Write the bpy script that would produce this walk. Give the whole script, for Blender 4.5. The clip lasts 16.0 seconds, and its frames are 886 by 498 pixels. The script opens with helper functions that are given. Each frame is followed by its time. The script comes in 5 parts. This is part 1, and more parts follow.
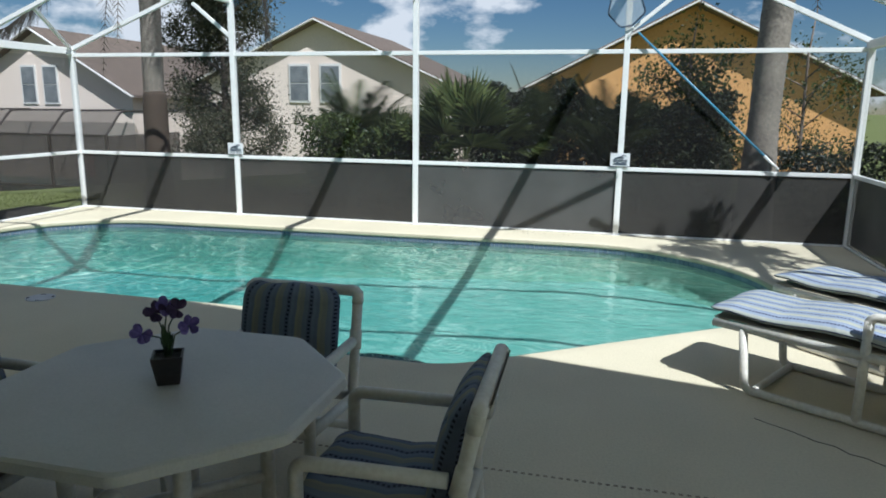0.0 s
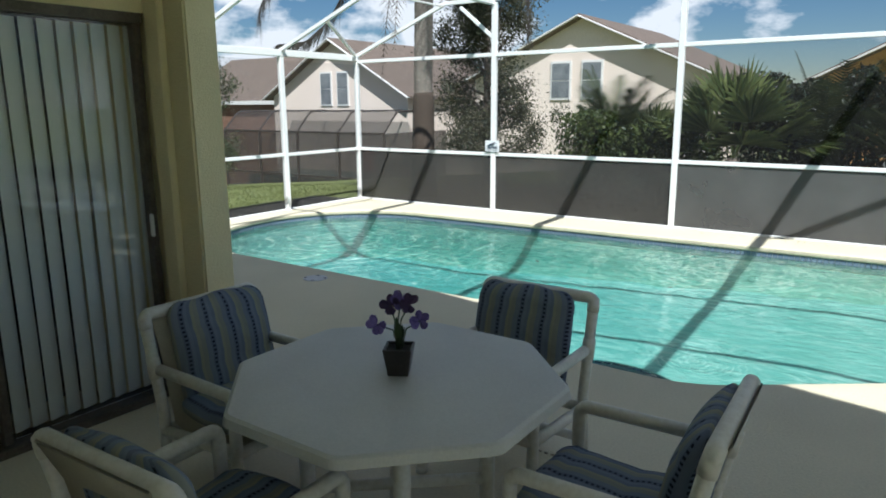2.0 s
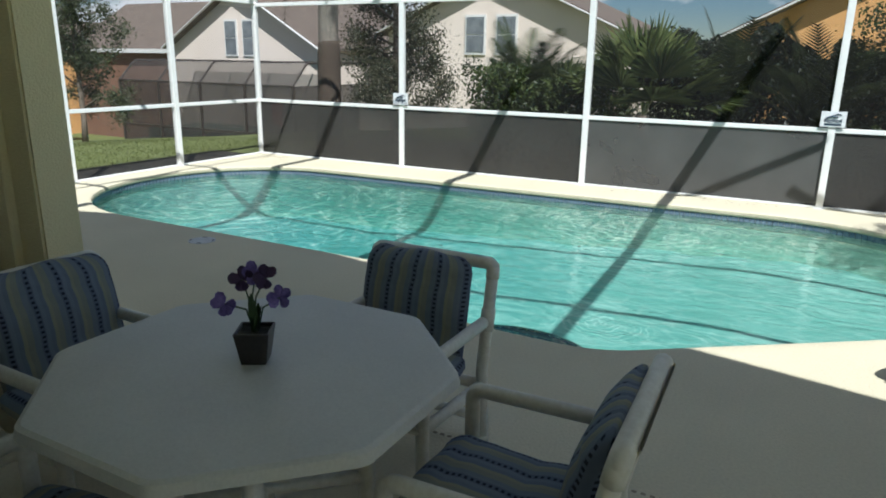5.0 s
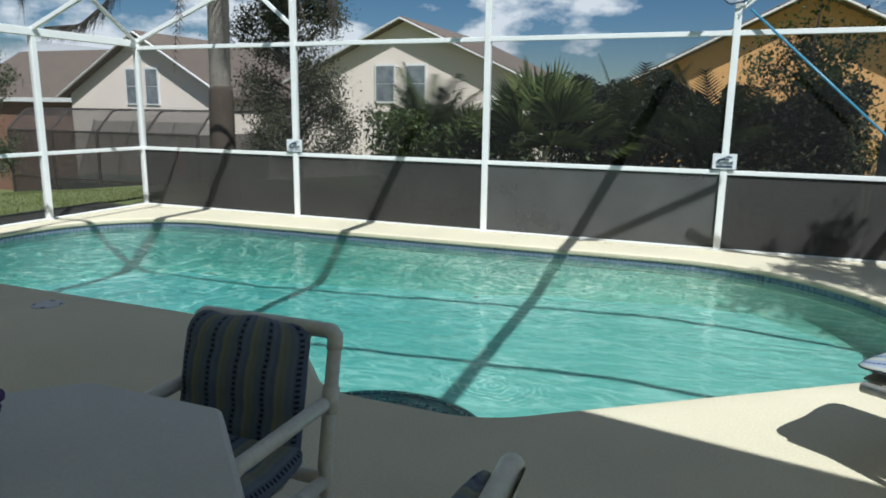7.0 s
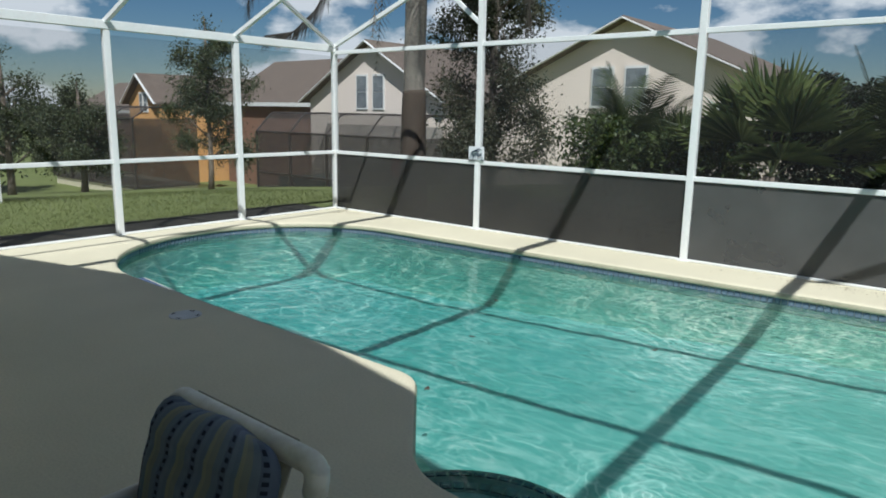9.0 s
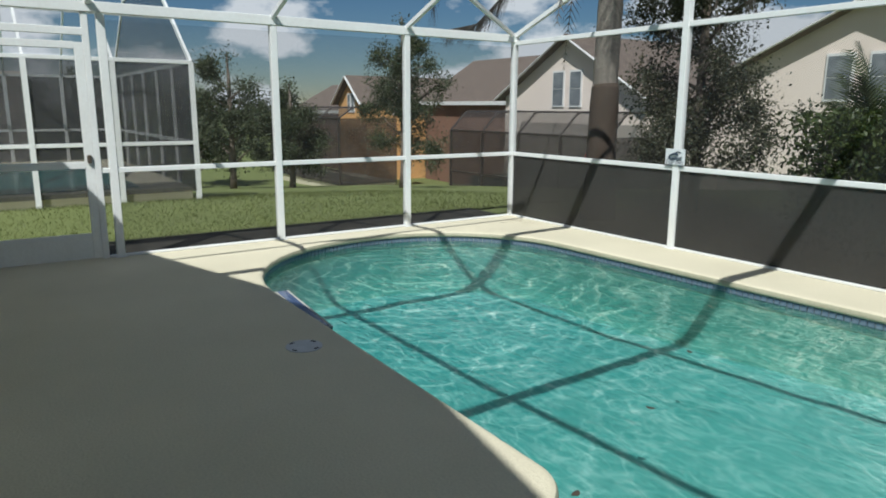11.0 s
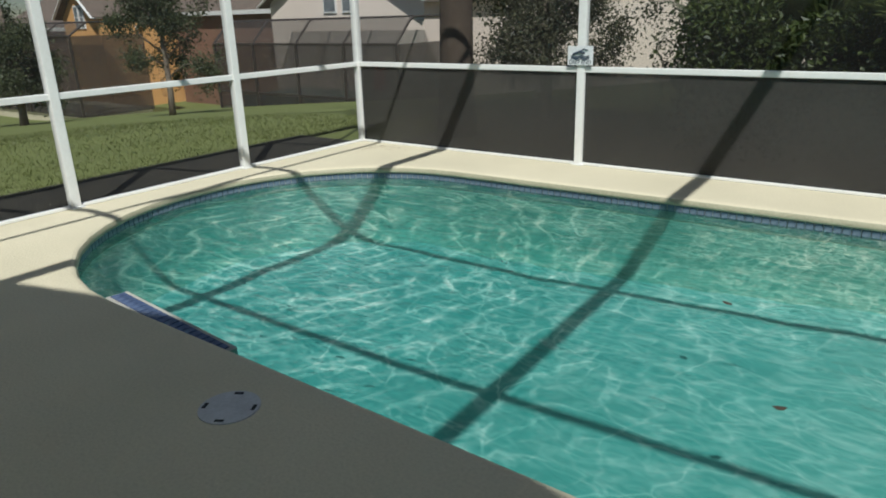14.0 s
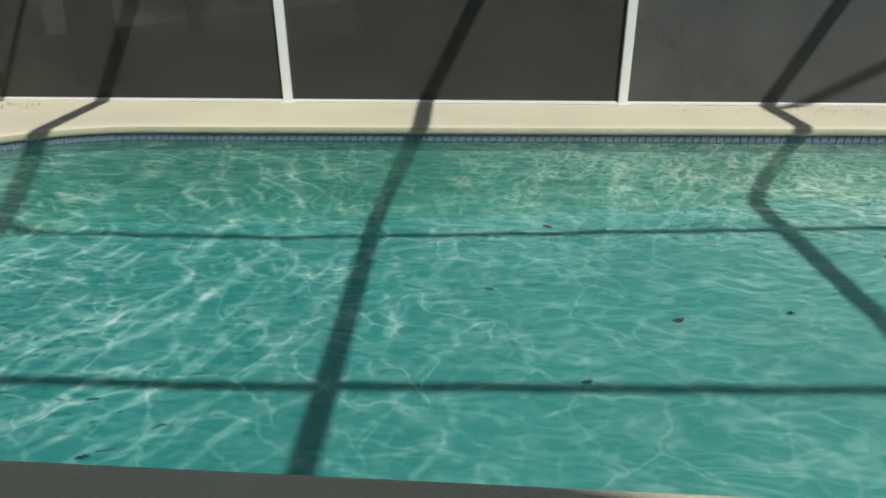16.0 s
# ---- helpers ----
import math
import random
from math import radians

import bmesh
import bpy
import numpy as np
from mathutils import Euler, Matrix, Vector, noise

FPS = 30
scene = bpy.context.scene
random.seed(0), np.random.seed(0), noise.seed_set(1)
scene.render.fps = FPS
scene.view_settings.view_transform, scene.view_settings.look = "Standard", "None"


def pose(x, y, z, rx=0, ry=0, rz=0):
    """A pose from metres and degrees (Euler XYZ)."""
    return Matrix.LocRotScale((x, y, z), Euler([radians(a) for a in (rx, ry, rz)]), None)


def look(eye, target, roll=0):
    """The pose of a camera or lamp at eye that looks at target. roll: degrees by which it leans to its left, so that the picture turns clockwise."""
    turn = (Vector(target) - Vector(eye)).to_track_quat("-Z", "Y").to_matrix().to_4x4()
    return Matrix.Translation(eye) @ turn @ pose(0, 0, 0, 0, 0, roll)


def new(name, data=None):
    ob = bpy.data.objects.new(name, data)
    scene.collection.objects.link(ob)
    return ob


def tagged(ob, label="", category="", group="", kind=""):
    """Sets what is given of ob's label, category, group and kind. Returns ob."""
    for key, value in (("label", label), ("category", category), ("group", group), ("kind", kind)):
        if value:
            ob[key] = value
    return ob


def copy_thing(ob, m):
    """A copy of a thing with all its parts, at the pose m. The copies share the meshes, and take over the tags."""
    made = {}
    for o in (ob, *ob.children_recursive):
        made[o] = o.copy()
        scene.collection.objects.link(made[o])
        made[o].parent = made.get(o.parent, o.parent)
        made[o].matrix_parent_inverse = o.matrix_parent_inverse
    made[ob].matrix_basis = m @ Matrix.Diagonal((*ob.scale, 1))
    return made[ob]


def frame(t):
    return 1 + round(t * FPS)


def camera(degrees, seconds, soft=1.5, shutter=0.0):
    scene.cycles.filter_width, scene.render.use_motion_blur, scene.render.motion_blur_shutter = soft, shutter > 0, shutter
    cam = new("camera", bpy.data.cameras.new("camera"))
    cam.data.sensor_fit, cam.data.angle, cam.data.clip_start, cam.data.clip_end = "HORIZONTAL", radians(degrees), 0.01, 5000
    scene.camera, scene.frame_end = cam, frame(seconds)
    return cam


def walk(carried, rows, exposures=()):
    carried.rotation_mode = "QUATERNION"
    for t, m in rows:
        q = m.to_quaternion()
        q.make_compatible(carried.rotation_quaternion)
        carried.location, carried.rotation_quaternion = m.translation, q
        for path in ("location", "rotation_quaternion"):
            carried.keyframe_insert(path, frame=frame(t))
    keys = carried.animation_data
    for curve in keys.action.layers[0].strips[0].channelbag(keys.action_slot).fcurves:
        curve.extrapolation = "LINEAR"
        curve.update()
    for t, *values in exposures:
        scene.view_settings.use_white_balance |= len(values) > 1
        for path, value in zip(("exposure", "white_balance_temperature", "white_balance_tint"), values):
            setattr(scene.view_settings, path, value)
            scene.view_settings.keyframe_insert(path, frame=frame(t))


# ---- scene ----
cam = camera(65.8, 16.0, soft=1.85)
PATH = [
    (0, (0.309, -0.135, 1.666), (-0.157, 1.767, 1.26), 0.7),
    (0.5, (0.32, -0.081, 1.674), (-0.363, 1.752, 1.257), 0.5),
    (1, (0.326, -0.042, 1.672), (-0.535, 1.713, 1.248), -0.1),
    (1.5, (0.326, -0.017, 1.672), (-0.699, 1.648, 1.249), -0.4),
    (2, (0.331, 0.0, 1.671), (-0.796, 1.599, 1.255), -0.4),
    (2.5, (0.33, 0.005, 1.661), (-0.8, 1.599, 1.237), 0.0),
    (3, (0.331, 0.013, 1.64), (-0.773, 1.589, 1.092), 0.6),
    (5.5, (0.223, 0.524, 1.576), (-0.637, 2.259, 1.076), 0.6),
    (6, (0.298, 0.616, 1.554), (-0.524, 2.386, 1.118), 0.7),
    (6.5, (0.31, 0.709, 1.553), (-0.462, 2.51, 1.151), 0.6),
    (7, (0.303, 0.941, 1.534), (-0.414, 2.765, 1.136), 0.8),
    (7.5, (0.269, 1.173, 1.52), (-0.472, 2.989, 1.129), 0.7),
    (8, (0.306, 1.452, 1.525), (-0.653, 3.164, 1.14), 0.9),
    (8.5, (0.265, 1.735, 1.531), (-0.821, 3.368, 1.14), 1.2),
    (9, (0.212, 2.015, 1.542), (-1.039, 3.525, 1.148), 1.0),
    (9.5, (0.168, 2.294, 1.558), (-1.292, 3.604, 1.168), 1.0),
    (10, (0.008, 2.54, 1.56), (-1.616, 3.642, 1.176), 0.6),
    (12.5, (-1.355, 3.339, 1.458), (-2.963, 4.445, 1.022), 0.2),
    (13, (-1.731, 3.278, 1.456), (-3.22, 4.529, 0.988), 0.0),
    (13.5, (-2.074, 3.232, 1.435), (-3.412, 4.61, 0.877), -0.5),
    (14, (-2.395, 3.26, 1.416), (-3.527, 4.775, 0.765), -1.7),
    (14.5, (-2.74, 3.237, 1.403), (-3.613, 4.876, 0.662), -1.4),
    (15, (-3.024, 3.290, 1.395), (-3.658, 5.015, 0.611), -1.2),
    (15.5, (-3.270, 3.410, 1.356), (-3.668, 5.195, 0.549), -1.25),
    (16, (-3.540, 3.517, 1.314), (-3.656, 5.327, 0.473), -0.4),
]
walk(cam, [(t, look(eye, target, roll)) for t, eye, target, roll in PATH], exposures=[(0, 0.0, 5800, 7), (1.5, 0.22, 5880, 7), (3.2, 0.36, 6050, 7), (5.5, 0.06, 5950, 6), (7, -0.08, 5900, 5), (8.5, -0.2, 5900, 5), (10, -0.26, 5980, 5), (12.5, -0.3, 6120, 5), (14, -0.45, 6250, 5), (16, -0.63, 6350, 5)])

# ---- light ----
SUN_DIR = Vector((-0.53, 0.575, -1.0)).normalized()
sun = new("sun", bpy.data.lights.new("sun", "SUN"))
sun.data.energy, sun.data.angle, sun.data.color = 6.0, radians(0.6), (1.0, 0.975, 0.93)
sun.rotation_mode = "QUATERNION"
sun.rotation_quaternion = SUN_DIR.to_track_quat("-Z", "Y")

world = bpy.data.worlds.new("sky")
scene.world = world
world.use_nodes = True
wn, wl = world.node_tree.nodes, world.node_tree.links
bg = wn["Background"]
sky = wn.new("ShaderNodeTexSky")
sky.sky_type, sky.sun_disc = "NISHITA", False
sky.sun_elevation = math.asin(-SUN_DIR.z)
sky.sun_rotation = math.atan2(-SUN_DIR.x, -SUN_DIR.y)
sky.air_density, sky.dust_density, sky.ozone_density = 1.0, 0.0, 5.0
wc = wn.new("ShaderNodeTexCoord")
wm = wn.new("ShaderNodeMapping")
wm.inputs["Scale"].default_value = (2.8, 2.8, 5.6)
wno = wn.new("ShaderNodeTexNoise")
wno.inputs["Scale"].default_value, wno.inputs["Detail"].default_value, wno.inputs["Roughness"].default_value = 1.9, 7.0, 0.55
wr = wn.new("ShaderNodeValToRGB")
wr.color_ramp.elements[0].position, wr.color_ramp.elements[1].position = 0.53, 0.61
wmix = wn.new("ShaderNodeMix")
wmix.data_type = "RGBA"
wmix.inputs[7].default_value = (15.5, 15.8, 16.4, 1)
wl.new(wc.outputs["Generated"], wm.inputs["Vector"])
wl.new(wm.outputs[0], wno.inputs["Vector"])
# more cloud low over the houses than overhead
wsep, wlow, wadd = wn.new("ShaderNodeSeparateXYZ"), wn.new("ShaderNodeMapRange"), wn.new("ShaderNodeMath")
for k, v in ((1, 0.02), (2, 0.30), (3, 0.07), (4, 0.0)):
    wlow.inputs[k].default_value = v
wl.new(wc.outputs["Generated"], wsep.inputs[0])
wl.new(wsep.outputs[2], wlow.inputs[0])
wl.new(wno.outputs["Fac"], wadd.inputs[0])
wl.new(wlow.outputs[0], wadd.inputs[1])
wl.new(wadd.outputs[0], wr.inputs[0])
wl.new(wr.outputs[0], wmix.inputs[0])
wh = wn.new("ShaderNodeHueSaturation")
wh.inputs["Saturation"].default_value = 1.15
wl.new(sky.outputs[0], wh.inputs["Color"])
wl.new(wh.outputs[0], wmix.inputs[6])
wl.new(wmix.outputs[2], bg.inputs["Color"])
bg.inputs["Strength"].default_value = 0.047


# ---- materials ----
def mat(name, a, b=None, rough=0.6, metal=0.0, scale=6.0, fine=60.0, bump=0.0, spread=0.12, spec=0.5):
    """A surface whose colour wanders between a and b in blotches and grain, with a fine relief."""
    m = bpy.data.materials.new(name)
    m.use_nodes = True
    n, l = m.node_tree.nodes, m.node_tree.links
    p = n["Principled BSDF"]
    p.inputs["Roughness"].default_value, p.inputs["Metallic"].default_value = rough, metal
    p.inputs["Specular IOR Level"].default_value = spec
    b = b or tuple(c * 0.8 for c in a)
    tc = n.new("ShaderNodeTexCoord")
    n1, n2 = n.new("ShaderNodeTexNoise"), n.new("ShaderNodeTexNoise")
    n1.inputs["Scale"].default_value, n1.inputs["Detail"].default_value = scale, 5
    n2.inputs["Scale"].default_value, n2.inputs["Detail"].default_value = fine, 3
    add = n.new("ShaderNodeMath")
    add.operation = "MULTIPLY_ADD"
    add.inputs[1].default_value = 0.5
    half = n.new("ShaderNodeMath")
    half.operation = "MULTIPLY"
    half.inputs[1].default_value = 0.5
    ramp = n.new("ShaderNodeValToRGB")
    ramp.color_ramp.elements[0].position, ramp.color_ramp.elements[1].position = 0.5 - spread, 0.5 + spread
    ramp.color_ramp.elements[0].color, ramp.color_ramp.elements[1].color = (*b, 1), (*a, 1)
    for q in (n1, n2):
        l.new(tc.outputs["Object"], q.inputs["Vector"])
    l.new(n1.outputs["Fac"], half.inputs[0])
    l.new(n2.outputs["Fac"], add.inputs[0])
    l.new(half.outputs[0], add.inputs[2])
    l.new(add.outputs[0], ramp.inputs[0])
    l.new(ramp.outputs[0], p.inputs["Base Color"])
    if bump:
        bp = n.new("ShaderNodeBump")
        bp.inputs["Strength"].default_value, bp.inputs["Distance"].default_value = bump, 0.01
        l.new(n2.outputs["Fac"], bp.inputs["Height"])
        l.new(bp.outputs[0], p.inputs["Normal"])
    return m


def leaf_mat(name, a, b, trans=0.35, rough=0.5):
    """Leaves: each one a tone between a and b, letting some light through."""
    m = bpy.data.materials.new(name)
    m.use_nodes = True
    n, l = m.node_tree.nodes, m.node_tree.links
    p = n["Principled BSDF"]
    p.inputs["Roughness"].default_value = rough
    g = n.new("ShaderNodeNewGeometry")
    ramp = n.new("ShaderNodeValToRGB")
    ramp.color_ramp.elements[0].color, ramp.color_ramp.elements[1].color = (*a, 1), (*b, 1)
    t = n.new("ShaderNodeBsdfTranslucent")
    mix = n.new("ShaderNodeMixShader")
    mix.inputs[0].default_value = trans
    l.new(g.outputs["Random Per Island"], ramp.inputs[0])
    l.new(ramp.outputs[0], p.inputs["Base Color"])
    l.new(ramp.outputs[0], t.inputs["Color"])
    l.new(p.outputs[0], mix.inputs[1])
    l.new(t.outputs[0], mix.inputs[2])
    l.new(mix.outputs[0], n["Material Output"].inputs["Surface"])
    return m


def mesh_screen(name, colour, cover):
    """Woven insect screen: part dark thread, part open holes."""
    m = bpy.data.materials.new(name)
    m.use_nodes = True
    n, l = m.node_tree.nodes, m.node_tree.links
    p = n["Principled BSDF"]
    p.inputs["Roughness"].default_value = 0.7
    tc, no = n.new("ShaderNodeTexCoord"), n.new("ShaderNodeTexNoise")
    no.inputs["Scale"].default_value, no.inputs["Detail"].default_value = 1.3, 6
    ramp = n.new("ShaderNodeValToRGB")
    ramp.color_ramp.elements[0].position, ramp.color_ramp.elements[1].position = 0.3, 0.75
    ramp.color_ramp.elements[0].color = (*[c * 0.75 for c in colour], 1)
    ramp.color_ramp.elements[1].color = (*[c * 1.25 for c in colour], 1)
    t = n.new("ShaderNodeBsdfTransparent")
    mix = n.new("ShaderNodeMixShader")
    mix.inputs[0].default_value = cover
    l.new(tc.outputs["Object"], no.inputs["Vector"])
    l.new(no.outputs["Fac"], ramp.inputs[0])
    l.new(ramp.outputs[0], p.inputs["Base Color"])
    l.new(t.outputs[0], mix.inputs[1])
    l.new(p.outputs[0], mix.inputs[2])
    l.new(mix.outputs[0], n["Material Output"].inputs["Surface"])
    return m


def stripe_mat(name, bright=1.0):
    """Woven outdoor cloth: blue-grey and olive stripes with rows of dark stitches between them."""
    m = bpy.data.materials.new(name)
    m.use_nodes = True
    n, l = m.node_tree.nodes, m.node_tree.links
    p = n["Principled BSDF"]
    p.inputs["Roughness"].default_value = 0.9
    p.inputs["Specular IOR Level"].default_value = 0.15
    uv = n.new("ShaderNodeUVMap")
    sep = n.new("ShaderNodeSeparateXYZ")
    l.new(uv.outputs[0], sep.inputs[0])

    def math_node(op, a, b):
        q = n.new("ShaderNodeMath")
        q.operation = op
        for i, v in enumerate((a, b)):
            if isinstance(v, (int, float)):
                q.inputs[i].default_value = v
            else:
                l.new(v, q.inputs[i])
        return q.outputs[0]

    u = math_node("FRACT", math_node("DIVIDE", sep.outputs[0], 0.115), 0)
    v = math_node("FRACT", math_node("DIVIDE", sep.outputs[1], 0.019), 0)
    ramp = n.new("ShaderNodeValToRGB")
    ramp.color_ramp.interpolation = "CONSTANT"
    tones = ((0.0, (0.10, 0.12, 0.17)), (0.20, (0.14, 0.165, 0.205)), (0.40, (0.185, 0.195, 0.175)), (0.60, (0.22, 0.225, 0.175)), (0.72, (0.125, 0.15, 0.20)), (0.86, (0.145, 0.17, 0.22)))
    els = ramp.color_ramp.elements
    while len(els) < len(tones):
        els.new(0.5)
    for e, (at, c) in zip(els, tones):
        e.position, e.color = at, (*[k * bright for k in c], 1)
    l.new(u, ramp.inputs[0])
    band = math_node("MULTIPLY", math_node("GREATER_THAN", u, 0.04), math_node("LESS_THAN", u, 0.15))
    dash = math_node("MULTIPLY", band, math_node("LESS_THAN", v, 0.5))
    mix = n.new("ShaderNodeMix")
    mix.data_type = "RGBA"
    mix.inputs[7].default_value = (0.026, 0.030, 0.050, 1)
    l.new(dash, mix.inputs[0])
    l.new(ramp.outputs[0], mix.inputs[6])
    l.new(mix.outputs[2], p.inputs["Base Color"])
    tc, no, bp = n.new("ShaderNodeTexCoord"), n.new("ShaderNodeTexNoise"), n.new("ShaderNodeBump")
    no.inputs["Scale"].default_value = 9
    bp.inputs["Strength"].default_value, bp.inputs["Distance"].default_value = 0.5, 0.03
    l.new(tc.outputs["Object"], no.inputs["Vector"])
    l.new(no.outputs["Fac"], bp.inputs["Height"])
    l.new(bp.outputs[0], p.inputs["Normal"])
    return m


def water_mat():
    """Clear rippled water: Fresnel gloss over a see-through surface, with caustic light lines painted into its tint."""
    m = bpy.data.materials.new("pool_water")
    m.use_nodes = True
    n, l = m.node_tree.nodes, m.node_tree.links

    def put(q, i, v):
        if isinstance(v, (int, float, tuple)):
            q.inputs[i].default_value = v
        else:
            l.new(v, q.inputs[i])

    def calc(op, a, b=0.0, c=0.0):
        q = n.new("ShaderNodeMath")
        q.operation = op
        for i, v in enumerate((a, b, c)):
            put(q, i, v)
        return q.outputs[0]

    def blend(f, a, b, how="MIX"):
        q = n.new("ShaderNodeMix")
        q.data_type, q.blend_type = "RGBA", how
        for i, v in ((0, f), (6, a), (7, b)):
            put(q, i, v)
        return q.outputs[2]

    def cloudy(vec, scale, detail, twist=0.0):
        q = n.new("ShaderNodeTexNoise")
        q.inputs["Scale"].default_value, q.inputs["Detail"].default_value, q.inputs["Distortion"].default_value = scale, detail, twist
        l.new(vec, q.inputs["Vector"])
        return q

    def span(v, a, b):
        q = n.new("ShaderNodeMapRange")
        q.interpolation_type = "SMOOTHSTEP"
        for i, k in enumerate((v, a, b, 0.0, 1.0)):
            put(q, i, k)
        return q.outputs[0]

    at = n.new("ShaderNodeTexCoord").outputs["Object"]
    sep = n.new("ShaderNodeSeparateXYZ")
    l.new(at, sep.inputs[0])
    mp = n.new("ShaderNodeMapping")
    mp.inputs["Scale"].default_value, mp.inputs["Rotation"].default_value = (1.0, 2.3, 1.0), (0, 0, 0.22)
    l.new(at, mp.inputs["Vector"])
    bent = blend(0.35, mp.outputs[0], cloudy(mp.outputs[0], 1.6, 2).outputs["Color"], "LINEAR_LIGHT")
    # long curling lines of caustic light, painted as colour
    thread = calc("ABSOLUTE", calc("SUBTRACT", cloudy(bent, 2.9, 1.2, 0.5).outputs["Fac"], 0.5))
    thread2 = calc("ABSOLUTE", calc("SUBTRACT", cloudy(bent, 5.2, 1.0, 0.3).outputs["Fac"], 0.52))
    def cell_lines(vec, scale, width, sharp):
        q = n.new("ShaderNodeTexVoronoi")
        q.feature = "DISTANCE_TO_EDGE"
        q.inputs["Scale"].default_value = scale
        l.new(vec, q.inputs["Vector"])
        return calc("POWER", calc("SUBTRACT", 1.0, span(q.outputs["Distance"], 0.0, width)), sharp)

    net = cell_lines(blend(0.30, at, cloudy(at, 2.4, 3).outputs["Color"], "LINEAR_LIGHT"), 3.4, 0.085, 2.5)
    glints = cell_lines(blend(0.10, at, cloudy(at, 8.0, 2).outputs["Color"], "LINEAR_LIGHT"), 10.0, 0.20, 2.5)
    caustics = calc("ADD", calc("POWER", calc("SUBTRACT", 1.0, span(thread, 0.0, 0.12)), 3.0), calc("MULTIPLY", calc("POWER", calc("SUBTRACT", 1.0, span(thread2, 0.0, 0.075)), 2.6), 0.6))
    # rings spreading from the jets and from the bubbling step, bumped and also painted as light
    rings, stir = None, None
    for cx, cy, reach, waves, lines in ((-6.25, 6.55, 3.6, 3.0, 8.0), (-1.3, 7.75, 1.9, 5.0, 6.0), (-0.85, 4.75, 0.55, 13.0, 6.0)):
        q = n.new("ShaderNodeMapping")
        q.inputs["Location"].default_value = (-cx, -cy, 0)
        l.new(at, q.inputs["Vector"])
        w = n.new("ShaderNodeTexWave")
        w.wave_type, w.rings_direction = "RINGS", "Z"
        w.inputs["Scale"].default_value, w.inputs["Distortion"].default_value = waves / 2, 11.0
        w.inputs["Detail"].default_value, w.inputs["Detail Scale"].default_value = 2.0, 0.9
        l.new(q.outputs[0], w.inputs["Vector"])
        v = n.new("ShaderNodeVectorMath")
        v.operation = "LENGTH"
        l.new(q.outputs[0], v.inputs[0])
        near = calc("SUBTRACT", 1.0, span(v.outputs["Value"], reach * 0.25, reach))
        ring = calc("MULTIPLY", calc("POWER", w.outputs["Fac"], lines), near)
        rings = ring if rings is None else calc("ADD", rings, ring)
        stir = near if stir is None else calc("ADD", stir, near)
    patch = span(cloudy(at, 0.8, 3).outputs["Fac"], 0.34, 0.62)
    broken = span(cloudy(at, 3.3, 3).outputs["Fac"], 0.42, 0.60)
    caustics = calc("MULTIPLY", caustics, calc("MULTIPLY_ADD", patch, 0.30, 0.10))
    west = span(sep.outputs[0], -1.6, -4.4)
    caustics = calc("MULTIPLY_ADD", calc("MULTIPLY", net, calc("MULTIPLY_ADD", broken, 0.6, 0.10)), calc("MULTIPLY_ADD", west, 0.5, 0.22), caustics)
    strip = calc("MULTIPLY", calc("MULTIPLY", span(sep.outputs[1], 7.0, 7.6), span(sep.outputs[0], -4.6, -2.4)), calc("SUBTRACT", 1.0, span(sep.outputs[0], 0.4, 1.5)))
    caustics = calc("MULTIPLY_ADD", calc("MULTIPLY", glints, calc("MULTIPLY_ADD", broken, 0.7, 0.3)), calc("MULTIPLY", strip, 1.0), caustics)
    caustics = calc("MINIMUM", calc("MULTIPLY_ADD", calc("MULTIPLY", rings, calc("MULTIPLY_ADD", broken, 0.75, 0.12)), 0.9, caustics), 1.0)
    # tint deepens towards the deep end
    deep = span(sep.outputs[0], 0.8, -5.2)
    base = blend(deep, (0.385, 0.635, 0.590, 1), (0.195, 0.505, 0.490, 1))
    # painted light lines and glints whiten the tint
    tint = blend(caustics, base, (0.93, 1.0, 0.97, 1))
    wave, chop = cloudy(mp.outputs[0], 2.6, 2.5, 0.6), cloudy(mp.outputs[0], 9.0, 2.0, 0.4)
    height = calc("MULTIPLY_ADD", calc("MULTIPLY", chop.outputs["Fac"], 0.6), calc("MULTIPLY_ADD", stir, 1.0, 0.10), wave.outputs["Fac"])
    height = calc("MULTIPLY_ADD", rings, 0.10, height)
    bp = n.new("ShaderNodeBump")
    bp.inputs["Strength"].default_value, bp.inputs["Distance"].default_value = 0.48, 0.04
    gl, tr, fr, mix = n.new("ShaderNodeBsdfGlossy"), n.new("ShaderNodeBsdfTransparent"), n.new("ShaderNodeFresnel"), n.new("ShaderNodeMixShader")
    gl.inputs["Roughness"].default_value = 0.02
    fr.inputs["IOR"].default_value = 1.33
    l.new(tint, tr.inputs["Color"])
    l.new(height, bp.inputs["Height"])
    for q in (gl, fr):
        l.new(bp.outputs[0], q.inputs["Normal"])
    l.new(fr.outputs[0], mix.inputs[0])
    l.new(tr.outputs[0], mix.inputs[1])
    l.new(gl.outputs[0], mix.inputs[2])
    l.new(mix.outputs[0], n["Material Output"].inputs["Surface"])
    return m


